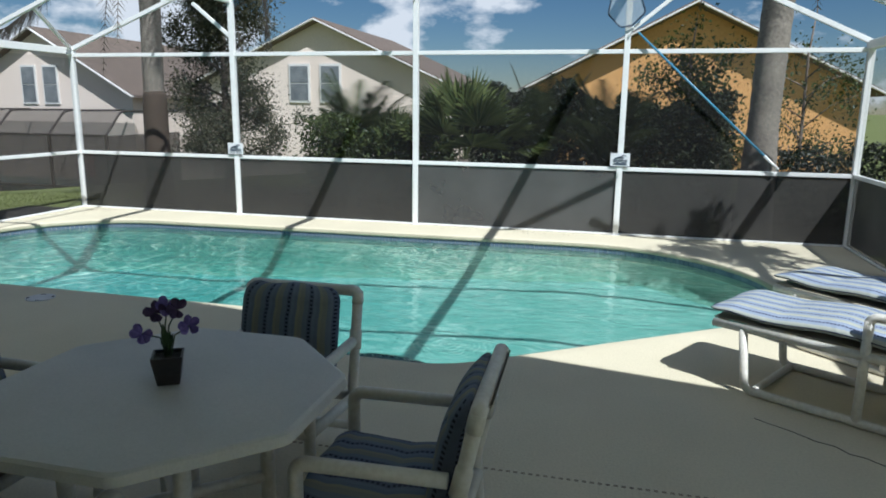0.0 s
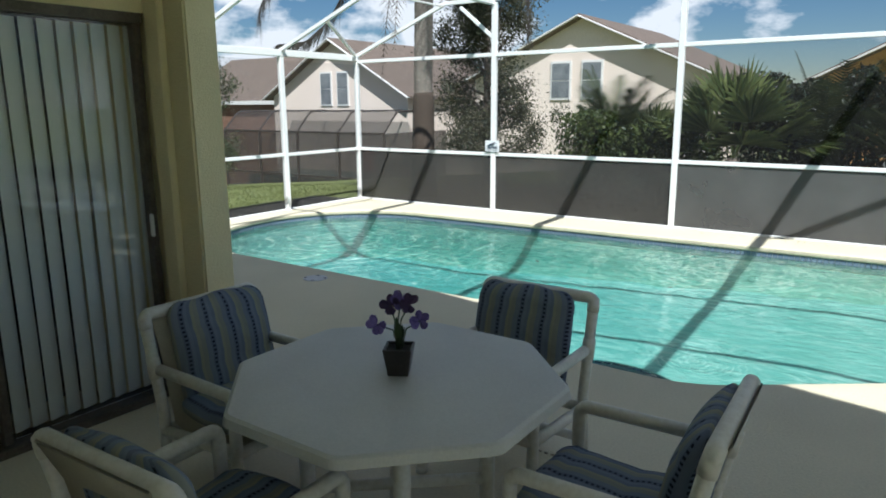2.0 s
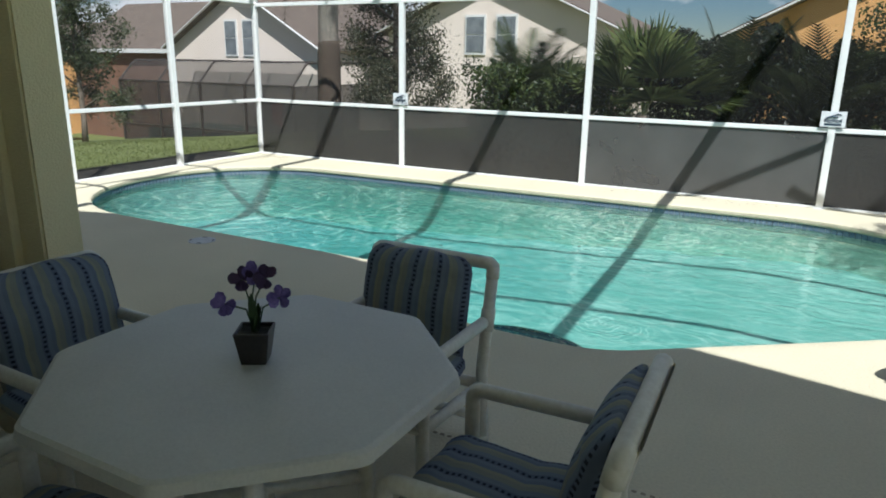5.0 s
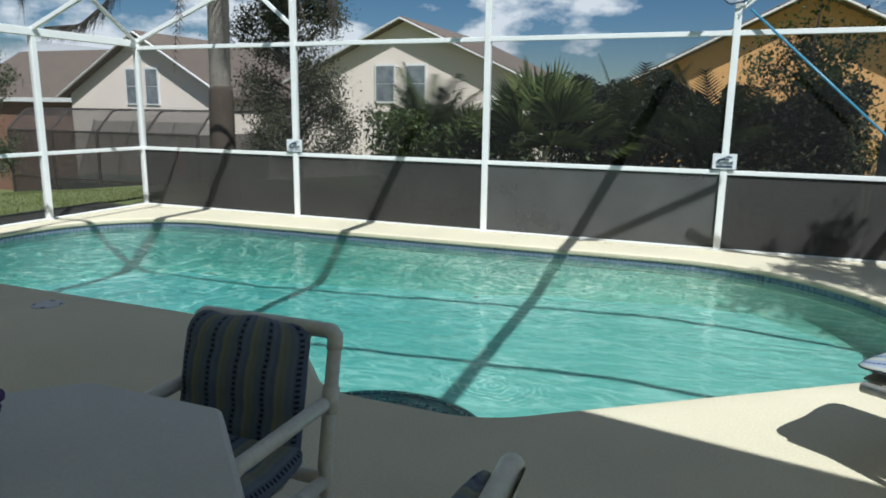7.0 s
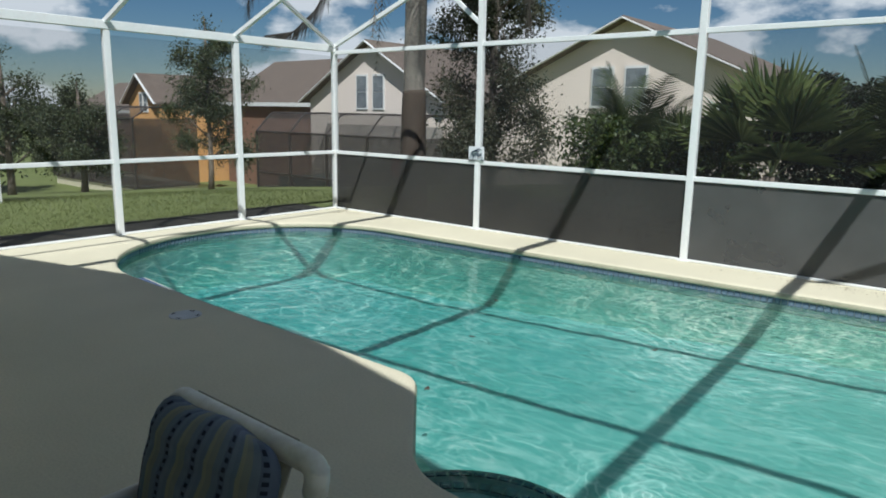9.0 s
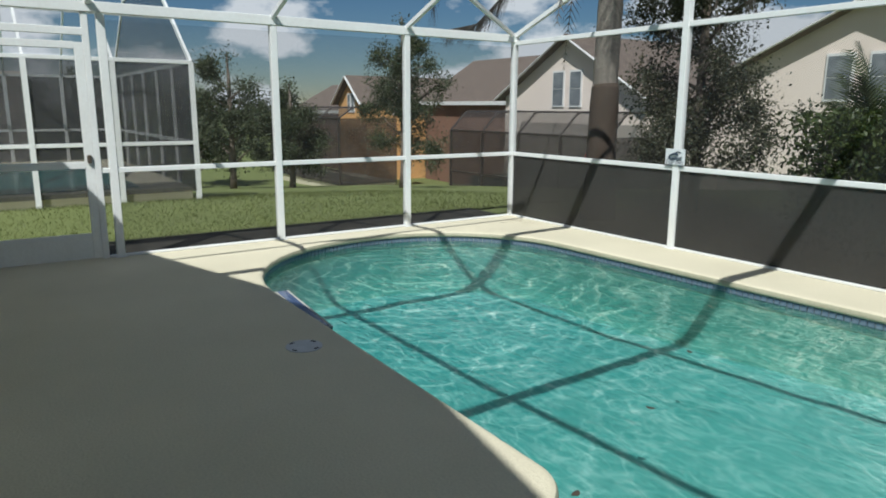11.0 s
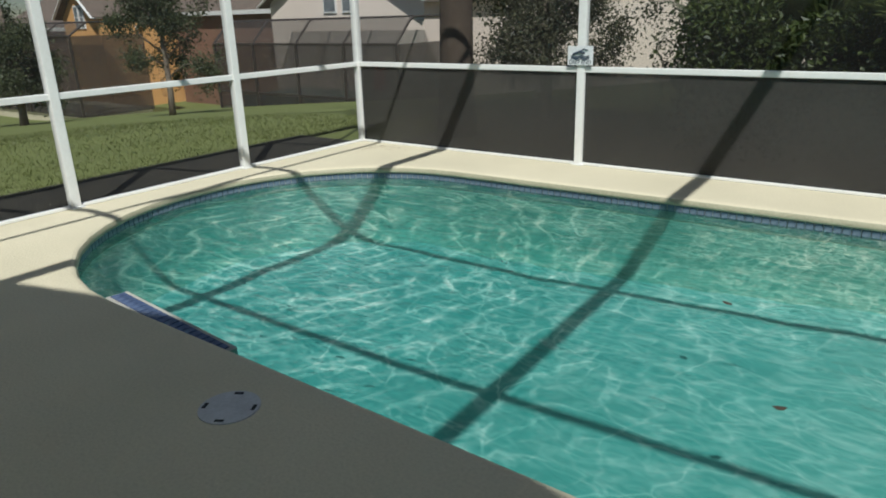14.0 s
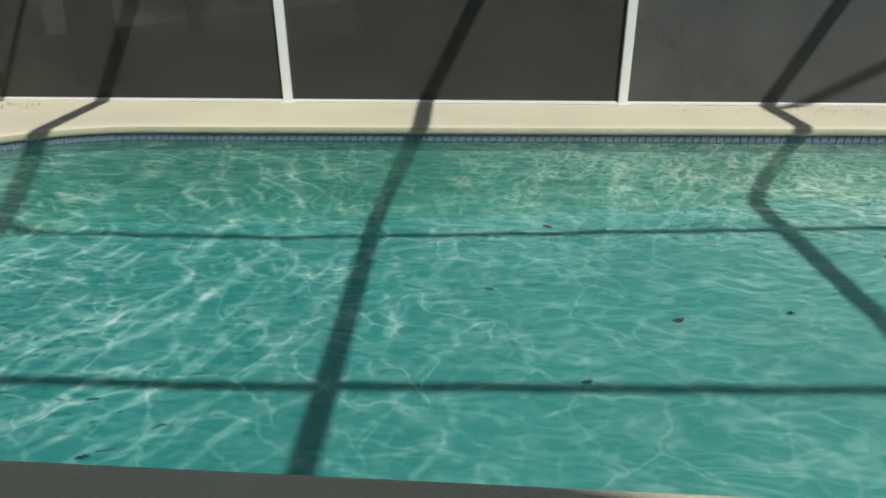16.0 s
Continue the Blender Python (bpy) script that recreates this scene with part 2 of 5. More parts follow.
def glass_mat(name):
    m = bpy.data.materials.new(name)
    m.use_nodes = True
    n, l = m.node_tree.nodes, m.node_tree.links
    gl, tr, fr, mix = n.new("ShaderNodeBsdfGlossy"), n.new("ShaderNodeBsdfTransparent"), n.new("ShaderNodeFresnel"), n.new("ShaderNodeMixShader")
    gl.inputs["Roughness"].default_value = 0.01
    tr.inputs["Color"].default_value = (0.97, 0.98, 0.975, 1)
    fr.inputs["IOR"].default_value = 1.42
    l.new(fr.outputs[0], mix.inputs[0])
    l.new(tr.outputs[0], mix.inputs[1])
    l.new(gl.outputs[0], mix.inputs[2])
    l.new(mix.outputs[0], n["Material Output"].inputs["Surface"])
    return m


M_DECK = mat("textured_deck_coating", (0.68, 0.615, 0.455), (0.57, 0.515, 0.375), 0.85, scale=1.1, fine=70, bump=0.45, spread=0.16)
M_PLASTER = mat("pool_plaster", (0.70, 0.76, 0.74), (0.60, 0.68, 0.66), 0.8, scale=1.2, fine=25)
M_SANDWALL = mat("sandy_pool_plaster", (0.80, 0.72, 0.55), (0.66, 0.60, 0.46), 0.8, scale=2.5, fine=30)
M_PALE_LINE = mat("pale_line_plaster", (0.88, 0.86, 0.78), (0.62, 0.62, 0.54), 0.9, scale=5, fine=30, spread=0.06)
# darker than the floor: dim light and reflections put into the wall colour
M_WALLPLASTER = mat("darkened_pool_wall", (0.60, 0.63, 0.55), (0.49, 0.53, 0.46), 0.8, scale=1.5, fine=25)
M_TILE = mat("glazed_blue_tile", (0.16, 0.20, 0.25), (0.065, 0.095, 0.15), 0.15, scale=9, fine=20)
M_TILE_MID = mat("cobalt_tile", (0.10, 0.14, 0.25), (0.05, 0.075, 0.15), 0.15, scale=9, fine=20)
M_TILE_DARK = mat("dark_blue_tile", (0.05, 0.07, 0.13), (0.02, 0.03, 0.06), 0.15, scale=9, fine=20)
M_GROUT = mat("pale_grout", (0.44, 0.425, 0.38), None, 0.9)
M_ALU = mat("white_powder_coated_aluminium", (0.80, 0.80, 0.78), (0.74, 0.735, 0.71), 0.4, scale=3, fine=40)
M_PVC = mat("white_plastic_pipe", (0.72, 0.70, 0.64), (0.60, 0.57, 0.50), 0.35, scale=5, fine=50)
M_TABLE = mat("matt_white_table_top", (0.60, 0.595, 0.57), (0.53, 0.525, 0.505), 0.5, scale=3, fine=120)
M_SLING = mat("cream_sling_cloth", (0.50, 0.46, 0.36), (0.42, 0.38, 0.30), 0.9, scale=8, fine=200, bump=0.3)
M_CLOTH = stripe_mat("striped_cushion_cloth", 1.25)
M_CLOTH_PALE = stripe_mat("pale_striped_cushion_cloth", 2.0)
M_PIPING = mat("navy_piping", (0.03, 0.04, 0.07), None, 0.8)
M_STUCCO = mat("yellow_stucco", (0.86, 0.75, 0.47), (0.80, 0.69, 0.42), 0.9, scale=2, fine=110, bump=0.5)
M_CEIL = mat("white_soffit", (0.82, 0.81, 0.78), (0.76, 0.75, 0.72), 0.8, scale=2, fine=90, bump=0.2)
M_ROOF = mat("brown_shingle", (0.17, 0.13, 0.105), (0.11, 0.085, 0.07), 0.9, scale=3, fine=30, bump=0.6)
M_BLIND = mat("grey_white_vertical_blind", (0.93, 0.95, 0.93), (0.90, 0.92, 0.90), 0.6, scale=3, fine=80)
M_GLASS = glass_mat("door_glass")
# near-black puts shade into the room wall and lid slots; also the crack
M_DARK = mat("unlit_depth", (0.03, 0.03, 0.03), None, 0.8)
M_SCREEN = mesh_screen("insect_screen", (0.04, 0.04, 0.04), 0.10)
M_KICK = mesh_screen("dense_privacy_screen", (0.042, 0.040, 0.036), 0.80)
# paler copy for one weathered bay; on the east wall, backlight put into colour
M_KICK_PALE = mesh_screen("weathered_and_backlit_screen", (0.088, 0.088, 0.084), 0.76)
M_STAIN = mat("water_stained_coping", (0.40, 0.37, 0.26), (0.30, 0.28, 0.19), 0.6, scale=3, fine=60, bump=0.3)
M_BROWNSCREEN = mesh_screen("dark_brown_screen", (0.05, 0.04, 0.035), 0.60)
M_CAGESCREEN = mesh_screen("grey_insect_screen", (0.045, 0.045, 0.045), 0.52)
M_BRONZE = mat("bronze_aluminium", (0.05, 0.04, 0.035), None, 0.5)
M_LAWN = mat("mown_lawn", (0.165, 0.19, 0.055), (0.115, 0.14, 0.038), 0.95, scale=0.7, fine=35, bump=0.8, spread=0.2)
M_SOIL_SHADE = mat("soil_and_shade_dark", (0.035, 0.03, 0.02), (0.015, 0.014, 0.010), 0.95, scale=4, fine=40, bump=1.0)
M_BARK = mat("grey_brown_bark", (0.24, 0.19, 0.15), (0.12, 0.095, 0.075), 0.9, scale=3, fine=18, bump=0.8)
M_PALMTRUNK = mat("ringed_palm_trunk", (0.26, 0.23, 0.19), (0.15, 0.13, 0.11), 0.9, scale=2, fine=24, bump=0.7)
M_BOOT = mat("brown_palm_boot", (0.07, 0.05, 0.035), None, 0.9, scale=4, fine=25, bump=0.8)
M_LEAF = leaf_mat("olive_leaf", (0.018, 0.026, 0.011), (0.075, 0.085, 0.040))
M_LEAF_BROWN = leaf_mat("brown_green_leaf", (0.030, 0.036, 0.018), (0.115, 0.115, 0.062))
M_LEAF_LAWN = leaf_mat("grey_green_leaf", (0.028, 0.038, 0.015), (0.115, 0.135, 0.060))
M_LEAF_BRIGHT = leaf_mat("bright_green_leaf", (0.022, 0.040, 0.008), (0.085, 0.115, 0.024))
# near-black leaf tone: the hedge's shade is put into the colour
M_LEAF_DARK = leaf_mat("shade_dark_leaf", (0.006, 0.010, 0.004), (0.024, 0.034, 0.012), 0.2)
M_FROND = leaf_mat("palm_frond", (0.020, 0.034, 0.010), (0.085, 0.105, 0.036), 0.25, 0.4)
# brighter copy of the frond: sunlight on the fans put into the colour
M_FAN = leaf_mat("sunlit_fan_leaf", (0.045, 0.07, 0.02), (0.15, 0.18, 0.06), 0.3, 0.35)
M_DEADFROND = leaf_mat("dry_palm_frond", (0.08, 0.065, 0.05), (0.20, 0.17, 0.13), 0.2, 0.8)
M_OLDFROND = leaf_mat("old_grey_frond", (0.03, 0.027, 0.022), (0.10, 0.085, 0.065), 0.15, 0.8)
M_GRASSBLADE = leaf_mat("grass_blade", (0.10, 0.125, 0.032), (0.165, 0.18, 0.055), 0.3)
M_BEIGE = mat("beige_stucco", (0.80, 0.69, 0.61), (0.73, 0.62, 0.54), 0.9, scale=0.5, fine=12)
M_ORANGE = mat("orange_stucco", (0.68, 0.38, 0.15), (0.60, 0.32, 0.12), 0.9, scale=0.5, fine=12)
M_RUST = mat("rust_red_stucco", (0.22, 0.12, 0.08), None, 0.9, scale=0.5, fine=12)
M_TRIM = mat("white_trim", (0.78, 0.77, 0.75), None, 0.6)
M_PANE = mat("window_pane", (0.22, 0.235, 0.25), (0.12, 0.135, 0.15), 0.08, scale=1, fine=3)
M_BLUEPOLE = mat("blue_pole", (0.08, 0.28, 0.42), (0.05, 0.20, 0.32), 0.35)
M_NET = mesh_screen("skimmer_netting", (0.45, 0.5, 0.52), 0.45)
M_SIGN = mat("white_sign_plate", (0.78, 0.79, 0.80), None, 0.4)
M_INK = mat("dark_print", (0.03, 0.05, 0.08), None, 0.5)
M_POT = mat("black_brown_pot", (0.035, 0.028, 0.025), (0.02, 0.016, 0.015), 0.35, scale=12, fine=90)
M_STEM = mat("green_stem", (0.035, 0.07, 0.02), None, 0.6)
M_PETAL = mat("violet_petal", (0.18, 0.13, 0.38), (0.08, 0.055, 0.22), 0.7, scale=40, fine=120)
M_PETAL_DARK = mat("dark_violet_petal", (0.045, 0.02, 0.075), None, 0.7)
M_DRAIN = mat("white_plastic_lid", (0.58, 0.58, 0.60), (0.48, 0.48, 0.49), 0.5, scale=8)
M_TRACK = mat("bronze_door_track", (0.16, 0.13, 0.10), (0.09, 0.075, 0.06), 0.45, 0.4)
M_JOINT = mat("tan_joint_filler", (0.34, 0.285, 0.21), (0.25, 0.21, 0.155), 0.9)
M_POOLFAR = mat("far_pool_water", (0.06, 0.27, 0.25), (0.045, 0.21, 0.20), 0.2)
M_RED = mat("red_plastic", (0.45, 0.05, 0.06), None, 0.5)
M_WATER = water_mat()
M_SPECK = leaf_mat("litter_and_dapple_brown", (0.13, 0.09, 0.055), (0.34, 0.26, 0.16), 0.1)


# ---- mesh helpers ----
def part(name, bm, material, parent=None, label=""):
    me = bpy.data.meshes.new(name)
    bm.normal_update()
    bm.to_mesh(me)
    bm.free()
    me.materials.append(material)
    ob = new(name, me)
    if parent:
        ob.parent = parent
    return tagged(ob, label)


def smooth(ob):
    for f in ob.data.polygons:
        f.use_smooth = True
    return ob


def thing(name, label, category, at=(0, 0, 0), rz=0, group="", kind=""):
    ob = new(name)
    ob.matrix_basis = pose(*at, 0, 0, rz)
    return tagged(ob, label, category, group, kind)


def box(bm, x0, y0, z0, x1, y1, z1, bevel=0.0):
    vs = [bm.verts.new((x, y, z)) for z in (z0, z1) for x, y in ((x0, y0), (x1, y0), (x1, y1), (x0, y1))]
    fs = [bm.faces.new([vs[i] for i in q]) for q in ((3, 2, 1, 0), (4, 5, 6, 7), (0, 1, 5, 4), (1, 2, 6, 5), (2, 3, 7, 6), (3, 0, 4, 7))]
    if bevel:
        bmesh.ops.bevel(bm, geom=list({e for f in fs for e in f.edges}), offset=bevel, segments=2, affect="EDGES")
    return bm


def cuboid(x0, y0, z0, x1, y1, z1, bevel=0.0):
    return box(bmesh.new(), x0, y0, z0, x1, y1, z1, bevel)


def bar(a, b, w, h, up=(0, 0, 1), bm=None, bevel=0.004):
    """A straight hollow-section bar from a to b, w across and h along up."""
    bm = bm or bmesh.new()
    a, b = Vector(a), Vector(b)
    d = (b - a).normalized()
    s = d.cross(Vector(up))
    s = (s if s.length > 1e-4 else d.cross(Vector((0, 1, 0)))).normalized()
    u = s.cross(d)
    vs = [bm.verts.new(p + s * i * w / 2 + u * j * h / 2) for p in (a, b) for i, j in ((-1, -1), (1, -1), (1, 1), (-1, 1))]
    fs = [bm.faces.new([vs[i] for i in q]) for q in ((0, 1, 2, 3), (7, 6, 5, 4), (4, 5, 1, 0), (5, 6, 2, 1), (6, 7, 3, 2), (7, 4, 0, 3))]
    if bevel:
        bmesh.ops.bevel(bm, geom=list({e for f in fs for e in f.edges}), offset=bevel, segments=1, affect="EDGES")
    return bm


def tube(points, r, bm=None, seg=12, cap=True):
    """A round pipe through points; r is one radius or one for each point."""
    bm = bm or bmesh.new()
    pts = [Vector(p) for p in points]
    rs = r if isinstance(r, (list, tuple)) else [r] * len(pts)
    rings, ref = [], None
    for i, p in enumerate(pts):
        d = ((pts[min(i + 1, len(pts) - 1)] - p).normalized() + (p - pts[max(i - 1, 0)]).normalized()).normalized()
        if ref is None:
            ref = d.orthogonal().normalized()
        s = (ref - d * ref.dot(d)).normalized()
        ref = s
        u = d.cross(s)
        rings.append([bm.verts.new(p + (s * math.cos(k * math.tau / seg) + u * math.sin(k * math.tau / seg)) * rs[i]) for k in range(seg)])
    for a, b in zip(rings, rings[1:]):
        for k in range(seg):
            bm.faces.new((a[k], a[(k + 1) % seg], b[(k + 1) % seg], b[k]))
    if cap:
        bm.faces.new(rings[0][::-1])
        bm.faces.new(rings[-1])
    return bm


def rounded(points, r, steps=5, closed=False):
    """The points of a polyline with its corners rounded; r is one radius or one for each corner."""
    out, n = [], len(points)
    for i, p in enumerate(points):
        p = Vector(p)
        rad = r[i] if isinstance(r, (list, tuple)) else r
        if not closed and i in (0, n - 1):
            out.append(p)
            continue
        a, b = (Vector(points[i - 1]) - p), (Vector(points[(i + 1) % n]) - p)
        ang = a.angle(b)
        t = min(rad / math.tan(ang / 2), a.length * 0.98, b.length * 0.98)
        rr = t * math.tan(ang / 2)
        a.normalize(), b.normalize()
        c = p + (a + b).normalized() * (rr / math.sin(ang / 2))
        s, e = p + a * t - c, p + b * t - c
        w = s.angle(e)
        for k in range(steps + 1):
            f = k / steps
            out.append(c + (s * math.sin((1 - f) * w) + e * math.sin(f * w)) / math.sin(w))
    return out


def prism(outline, z0, z1, bm=None):
    bm = bm or bmesh.new()
    lo = [bm.verts.new((p[0], p[1], z0)) for p in outline]
    hi = [bm.verts.new((p[0], p[1], z1)) for p in outline]
    n = len(lo)
    for i in range(n):
        bm.faces.new((lo[i], lo[(i + 1) % n], hi[(i + 1) % n], hi[i]))
    bm.faces.new(lo[::-1])
    bm.faces.new(hi)
    return bm


def raw(name, verts, faces, material, parent=None, label="", kind=""):
    me = bpy.data.meshes.new(name)
    me.from_pydata(verts, [], faces)
    me.materials.append(material)
    ob = new(name, me)
    if parent:
        ob.parent = parent
    return tagged(ob, label, kind=kind)


def leaf_cloud(rng, centres, size, verts, faces, long=1.8):
    """Adds one small folded leaf at each centre."""
    for c in centres:
        d = Vector(rng.normal(size=3)).normalized()
        s = d.orthogonal().normalized()
        s = (s * math.cos(rng.random() * 6.28) + d.cross(s) * math.sin(rng.random() * 6.28)).normalized()
        L = size * (0.6 + 0.8 * rng.random())
        W = L / long
        n = d.cross(s) * W * 0.25
        c, i = Vector(c), len(verts)
        verts += [c - d * L / 2, c + s * W / 2 + n, c + d * L / 2, c - s * W / 2 + n]
        faces += [(i, i + 1, i + 2), (i, i + 2, i + 3)]


# ---- ground, deck and pool ----
XW, YF, XE = -8.03, 9.27, 3.21
POST_X = [XW + 2.81 * i for i in range(1, 4)]
POST_Y = [7.53, 5.815, 4.09]
RAIL, EAVE, TOP = 0.89, 2.42, 3.20
WATER = -0.115


def ground_height(x, y):
    d = math.hypot(x, y - 4)
    return -0.12 - 0.105 * (min(max(d - 13, 0), 34)) * (0.3 + 0.7 * min(1, max(0, (-x - 4) / 12)))


def build_ground():
    xs = [-900, -300, -150, -90] + [-70 + 3 * i for i in range(20)] + [-9.6, -8.9, -8.05, -5, -2, 1, 3.15, 5, 9, 14, 20, 30, 45, 70, 110, 200, 400, 900]
    ys = [-900, -300, -120, -60, -30, -15, -6, -3, 0, 3, 6, 9.2] + [11 + 3 * i for i in range(20)] + [80, 110, 160, 300, 900]
    verts = [(x, y, ground_height(x, y)) for y in ys for x in xs]
    faces, w = [], len(xs)
    for j in range(len(ys) - 1):
        for i in range(w - 1):
            if -8.06 < (xs[i] + xs[i + 1]) / 2 < 3.16 and -3 < (ys[j] + ys[j + 1]) / 2 < 9.2:
                continue
            a = j * w + i
            faces.append((a, a + 1, a + w + 1, a + w))
    g = raw("ground", verts, faces, M_LAWN)
    smooth(g)
    tagged(g, "mown green lawn sloping away from the pool", "lawn", kind="structure")


build_ground()
# near-black strip stands in for the screen wall's shade on the lawn
tagged(part("dark_ground_strip", cuboid(-9.5, -2.5, -0.4, -8.10, 9.6, -0.095), M_SOIL_SHADE), "dark strip along the pool deck standing in for the screen's shade", "soil bed", kind="structure")
tagged(part("dark_ground_strip", cuboid(-8.0, 9.42, -0.4, 5, 13.5, -0.09), M_SOIL_SHADE), "shaded soil bed under the hedge", "soil bed", kind="structure")

PLAN = [(-2.36, 4.90), (-7.70, 4.97), (-7.66, 8.42), (1.93, 8.64), (1.93, 5.93), (-0.70, 4.04), (-1.62, 4.06)]
EDGE = [(p.x, p.y) for p in rounded([(*p, 0) for p in PLAN], [0.28, 1.80, 1.60, 2.0, 0.7, 0.7, 0.5], 10, True)]


def resample(loop, step):
    out = []
    for a, b in zip(loop, loop[1:] + loop[:1]):
        a, b = Vector(a), Vector(b)
        n = max(1, round((b - a).length / step))
        out += [tuple(a.lerp(b, k / n)) for k in range(n)]
    return out


def offset(loop, d):
    """The loop moved outward by d (inward if negative); the loop runs clockwise seen from above."""
    out, n = [], len(loop)
    for i in range(n):
        t = (Vector(loop[(i + 1) % n]) - Vector(loop[i - 1])).normalized()
        out.append((loop[i][0] - t.y * d, loop[i][1] + t.x * d))
    return out


def area(loop):
    return sum(a[0] * b[1] - b[0] * a[1] for a, b in zip(loop, loop[1:] + loop[:1])) / 2


if area(EDGE) > 0:
    EDGE = EDGE[::-1]
EDGE = resample(EDGE, 0.18)


def ring_fill(outer, inner, z):
    bm = bmesh.new()
    for loop in (outer, inner):
        vs = [bm.verts.new((*p, z)) for p in loop]
        for a, b in zip(vs, vs[1:] + vs[:1]):
            bm.edges.new((a, b))
    bmesh.ops.triangle_fill(bm, use_beauty=True, use_dissolve=False, edges=bm.edges[:])
    for f in bm.faces:
        if f.normal.z < 0:
            f.normal_flip()
    return bm


def build_deck():
    rect = resample([(-8.13, -2.6), (-8.13, 9.38), (3.32, 9.38), (3.32, -2.6)], 0.6)
    bm = ring_fill(rect, offset(EDGE, 0.16), 0.0)
    rim = [bm.verts.new((*p, 0)) for p in rect]
    low = [bm.verts.new((*p, -0.25)) for p in rect]
    for i in range(len(rect)):
        j = (i + 1) % len(rect)
        bm.faces.new((rim[i], rim[j], low[j], low[i]))
    deck = tagged(part("pool_deck", bm, M_DECK), "cream textured concrete pool deck", "pool deck", kind="structure")
    # rounded edge that overhangs the water
    arc = lambda a: (0.045 - 0.045 * math.sin(a), -0.045 + 0.045 * math.cos(a))
    n = len(EDGE)
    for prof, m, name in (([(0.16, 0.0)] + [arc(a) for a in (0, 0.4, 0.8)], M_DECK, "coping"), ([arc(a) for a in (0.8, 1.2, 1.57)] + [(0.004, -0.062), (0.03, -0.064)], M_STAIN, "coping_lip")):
        bm = bmesh.new()
        rings = [[bm.verts.new((*p, z)) for p in offset(EDGE, d)] for d, z in prof]
        for a, b in zip(rings, rings[1:]):
            for i in range(n):
                bm.faces.new((a[i], a[(i + 1) % n], b[(i + 1) % n], b[i]))
        bmesh.ops.recalc_face_normals(bm, faces=bm.faces[:])
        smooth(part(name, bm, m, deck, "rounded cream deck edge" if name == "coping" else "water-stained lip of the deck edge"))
    # joint across the deck and hairline cracks
    bm = bmesh.new()
    for i in range(318):
        x = -8.0 + i * 0.035
        if x < 3.2:
            y = 2.785 + 0.001 * math.sin(i * 0.13)
            box(bm, x, y - 0.007, 0.0005, x + 0.019, y + 0.007, 0.002)
    part("expansion_joint", bm, M_JOINT, deck, "thin dark dashed joint strip")
    bm = bmesh.new()
    p = Vector((1.15, 3.70, 0))
    for k in range(16):
        q = p + Vector((0.065 + 0.02 * math.sin(k * 2.1), -0.05 + 0.03 * math.sin(k * 3.3), 0))
        bar(p + Vector((0, 0, 0.001)), q + Vector((0, 0, 0.001)), 0.004, 0.003, bm=bm, bevel=0)
        p = q
    part("crack", bm, M_DARK, deck)
    return deck


deck = build_deck()


def floor_depth(x, y):
    return -0.74 + 0.28 * min(1, max(0, (x + 5.0) / 5.5))


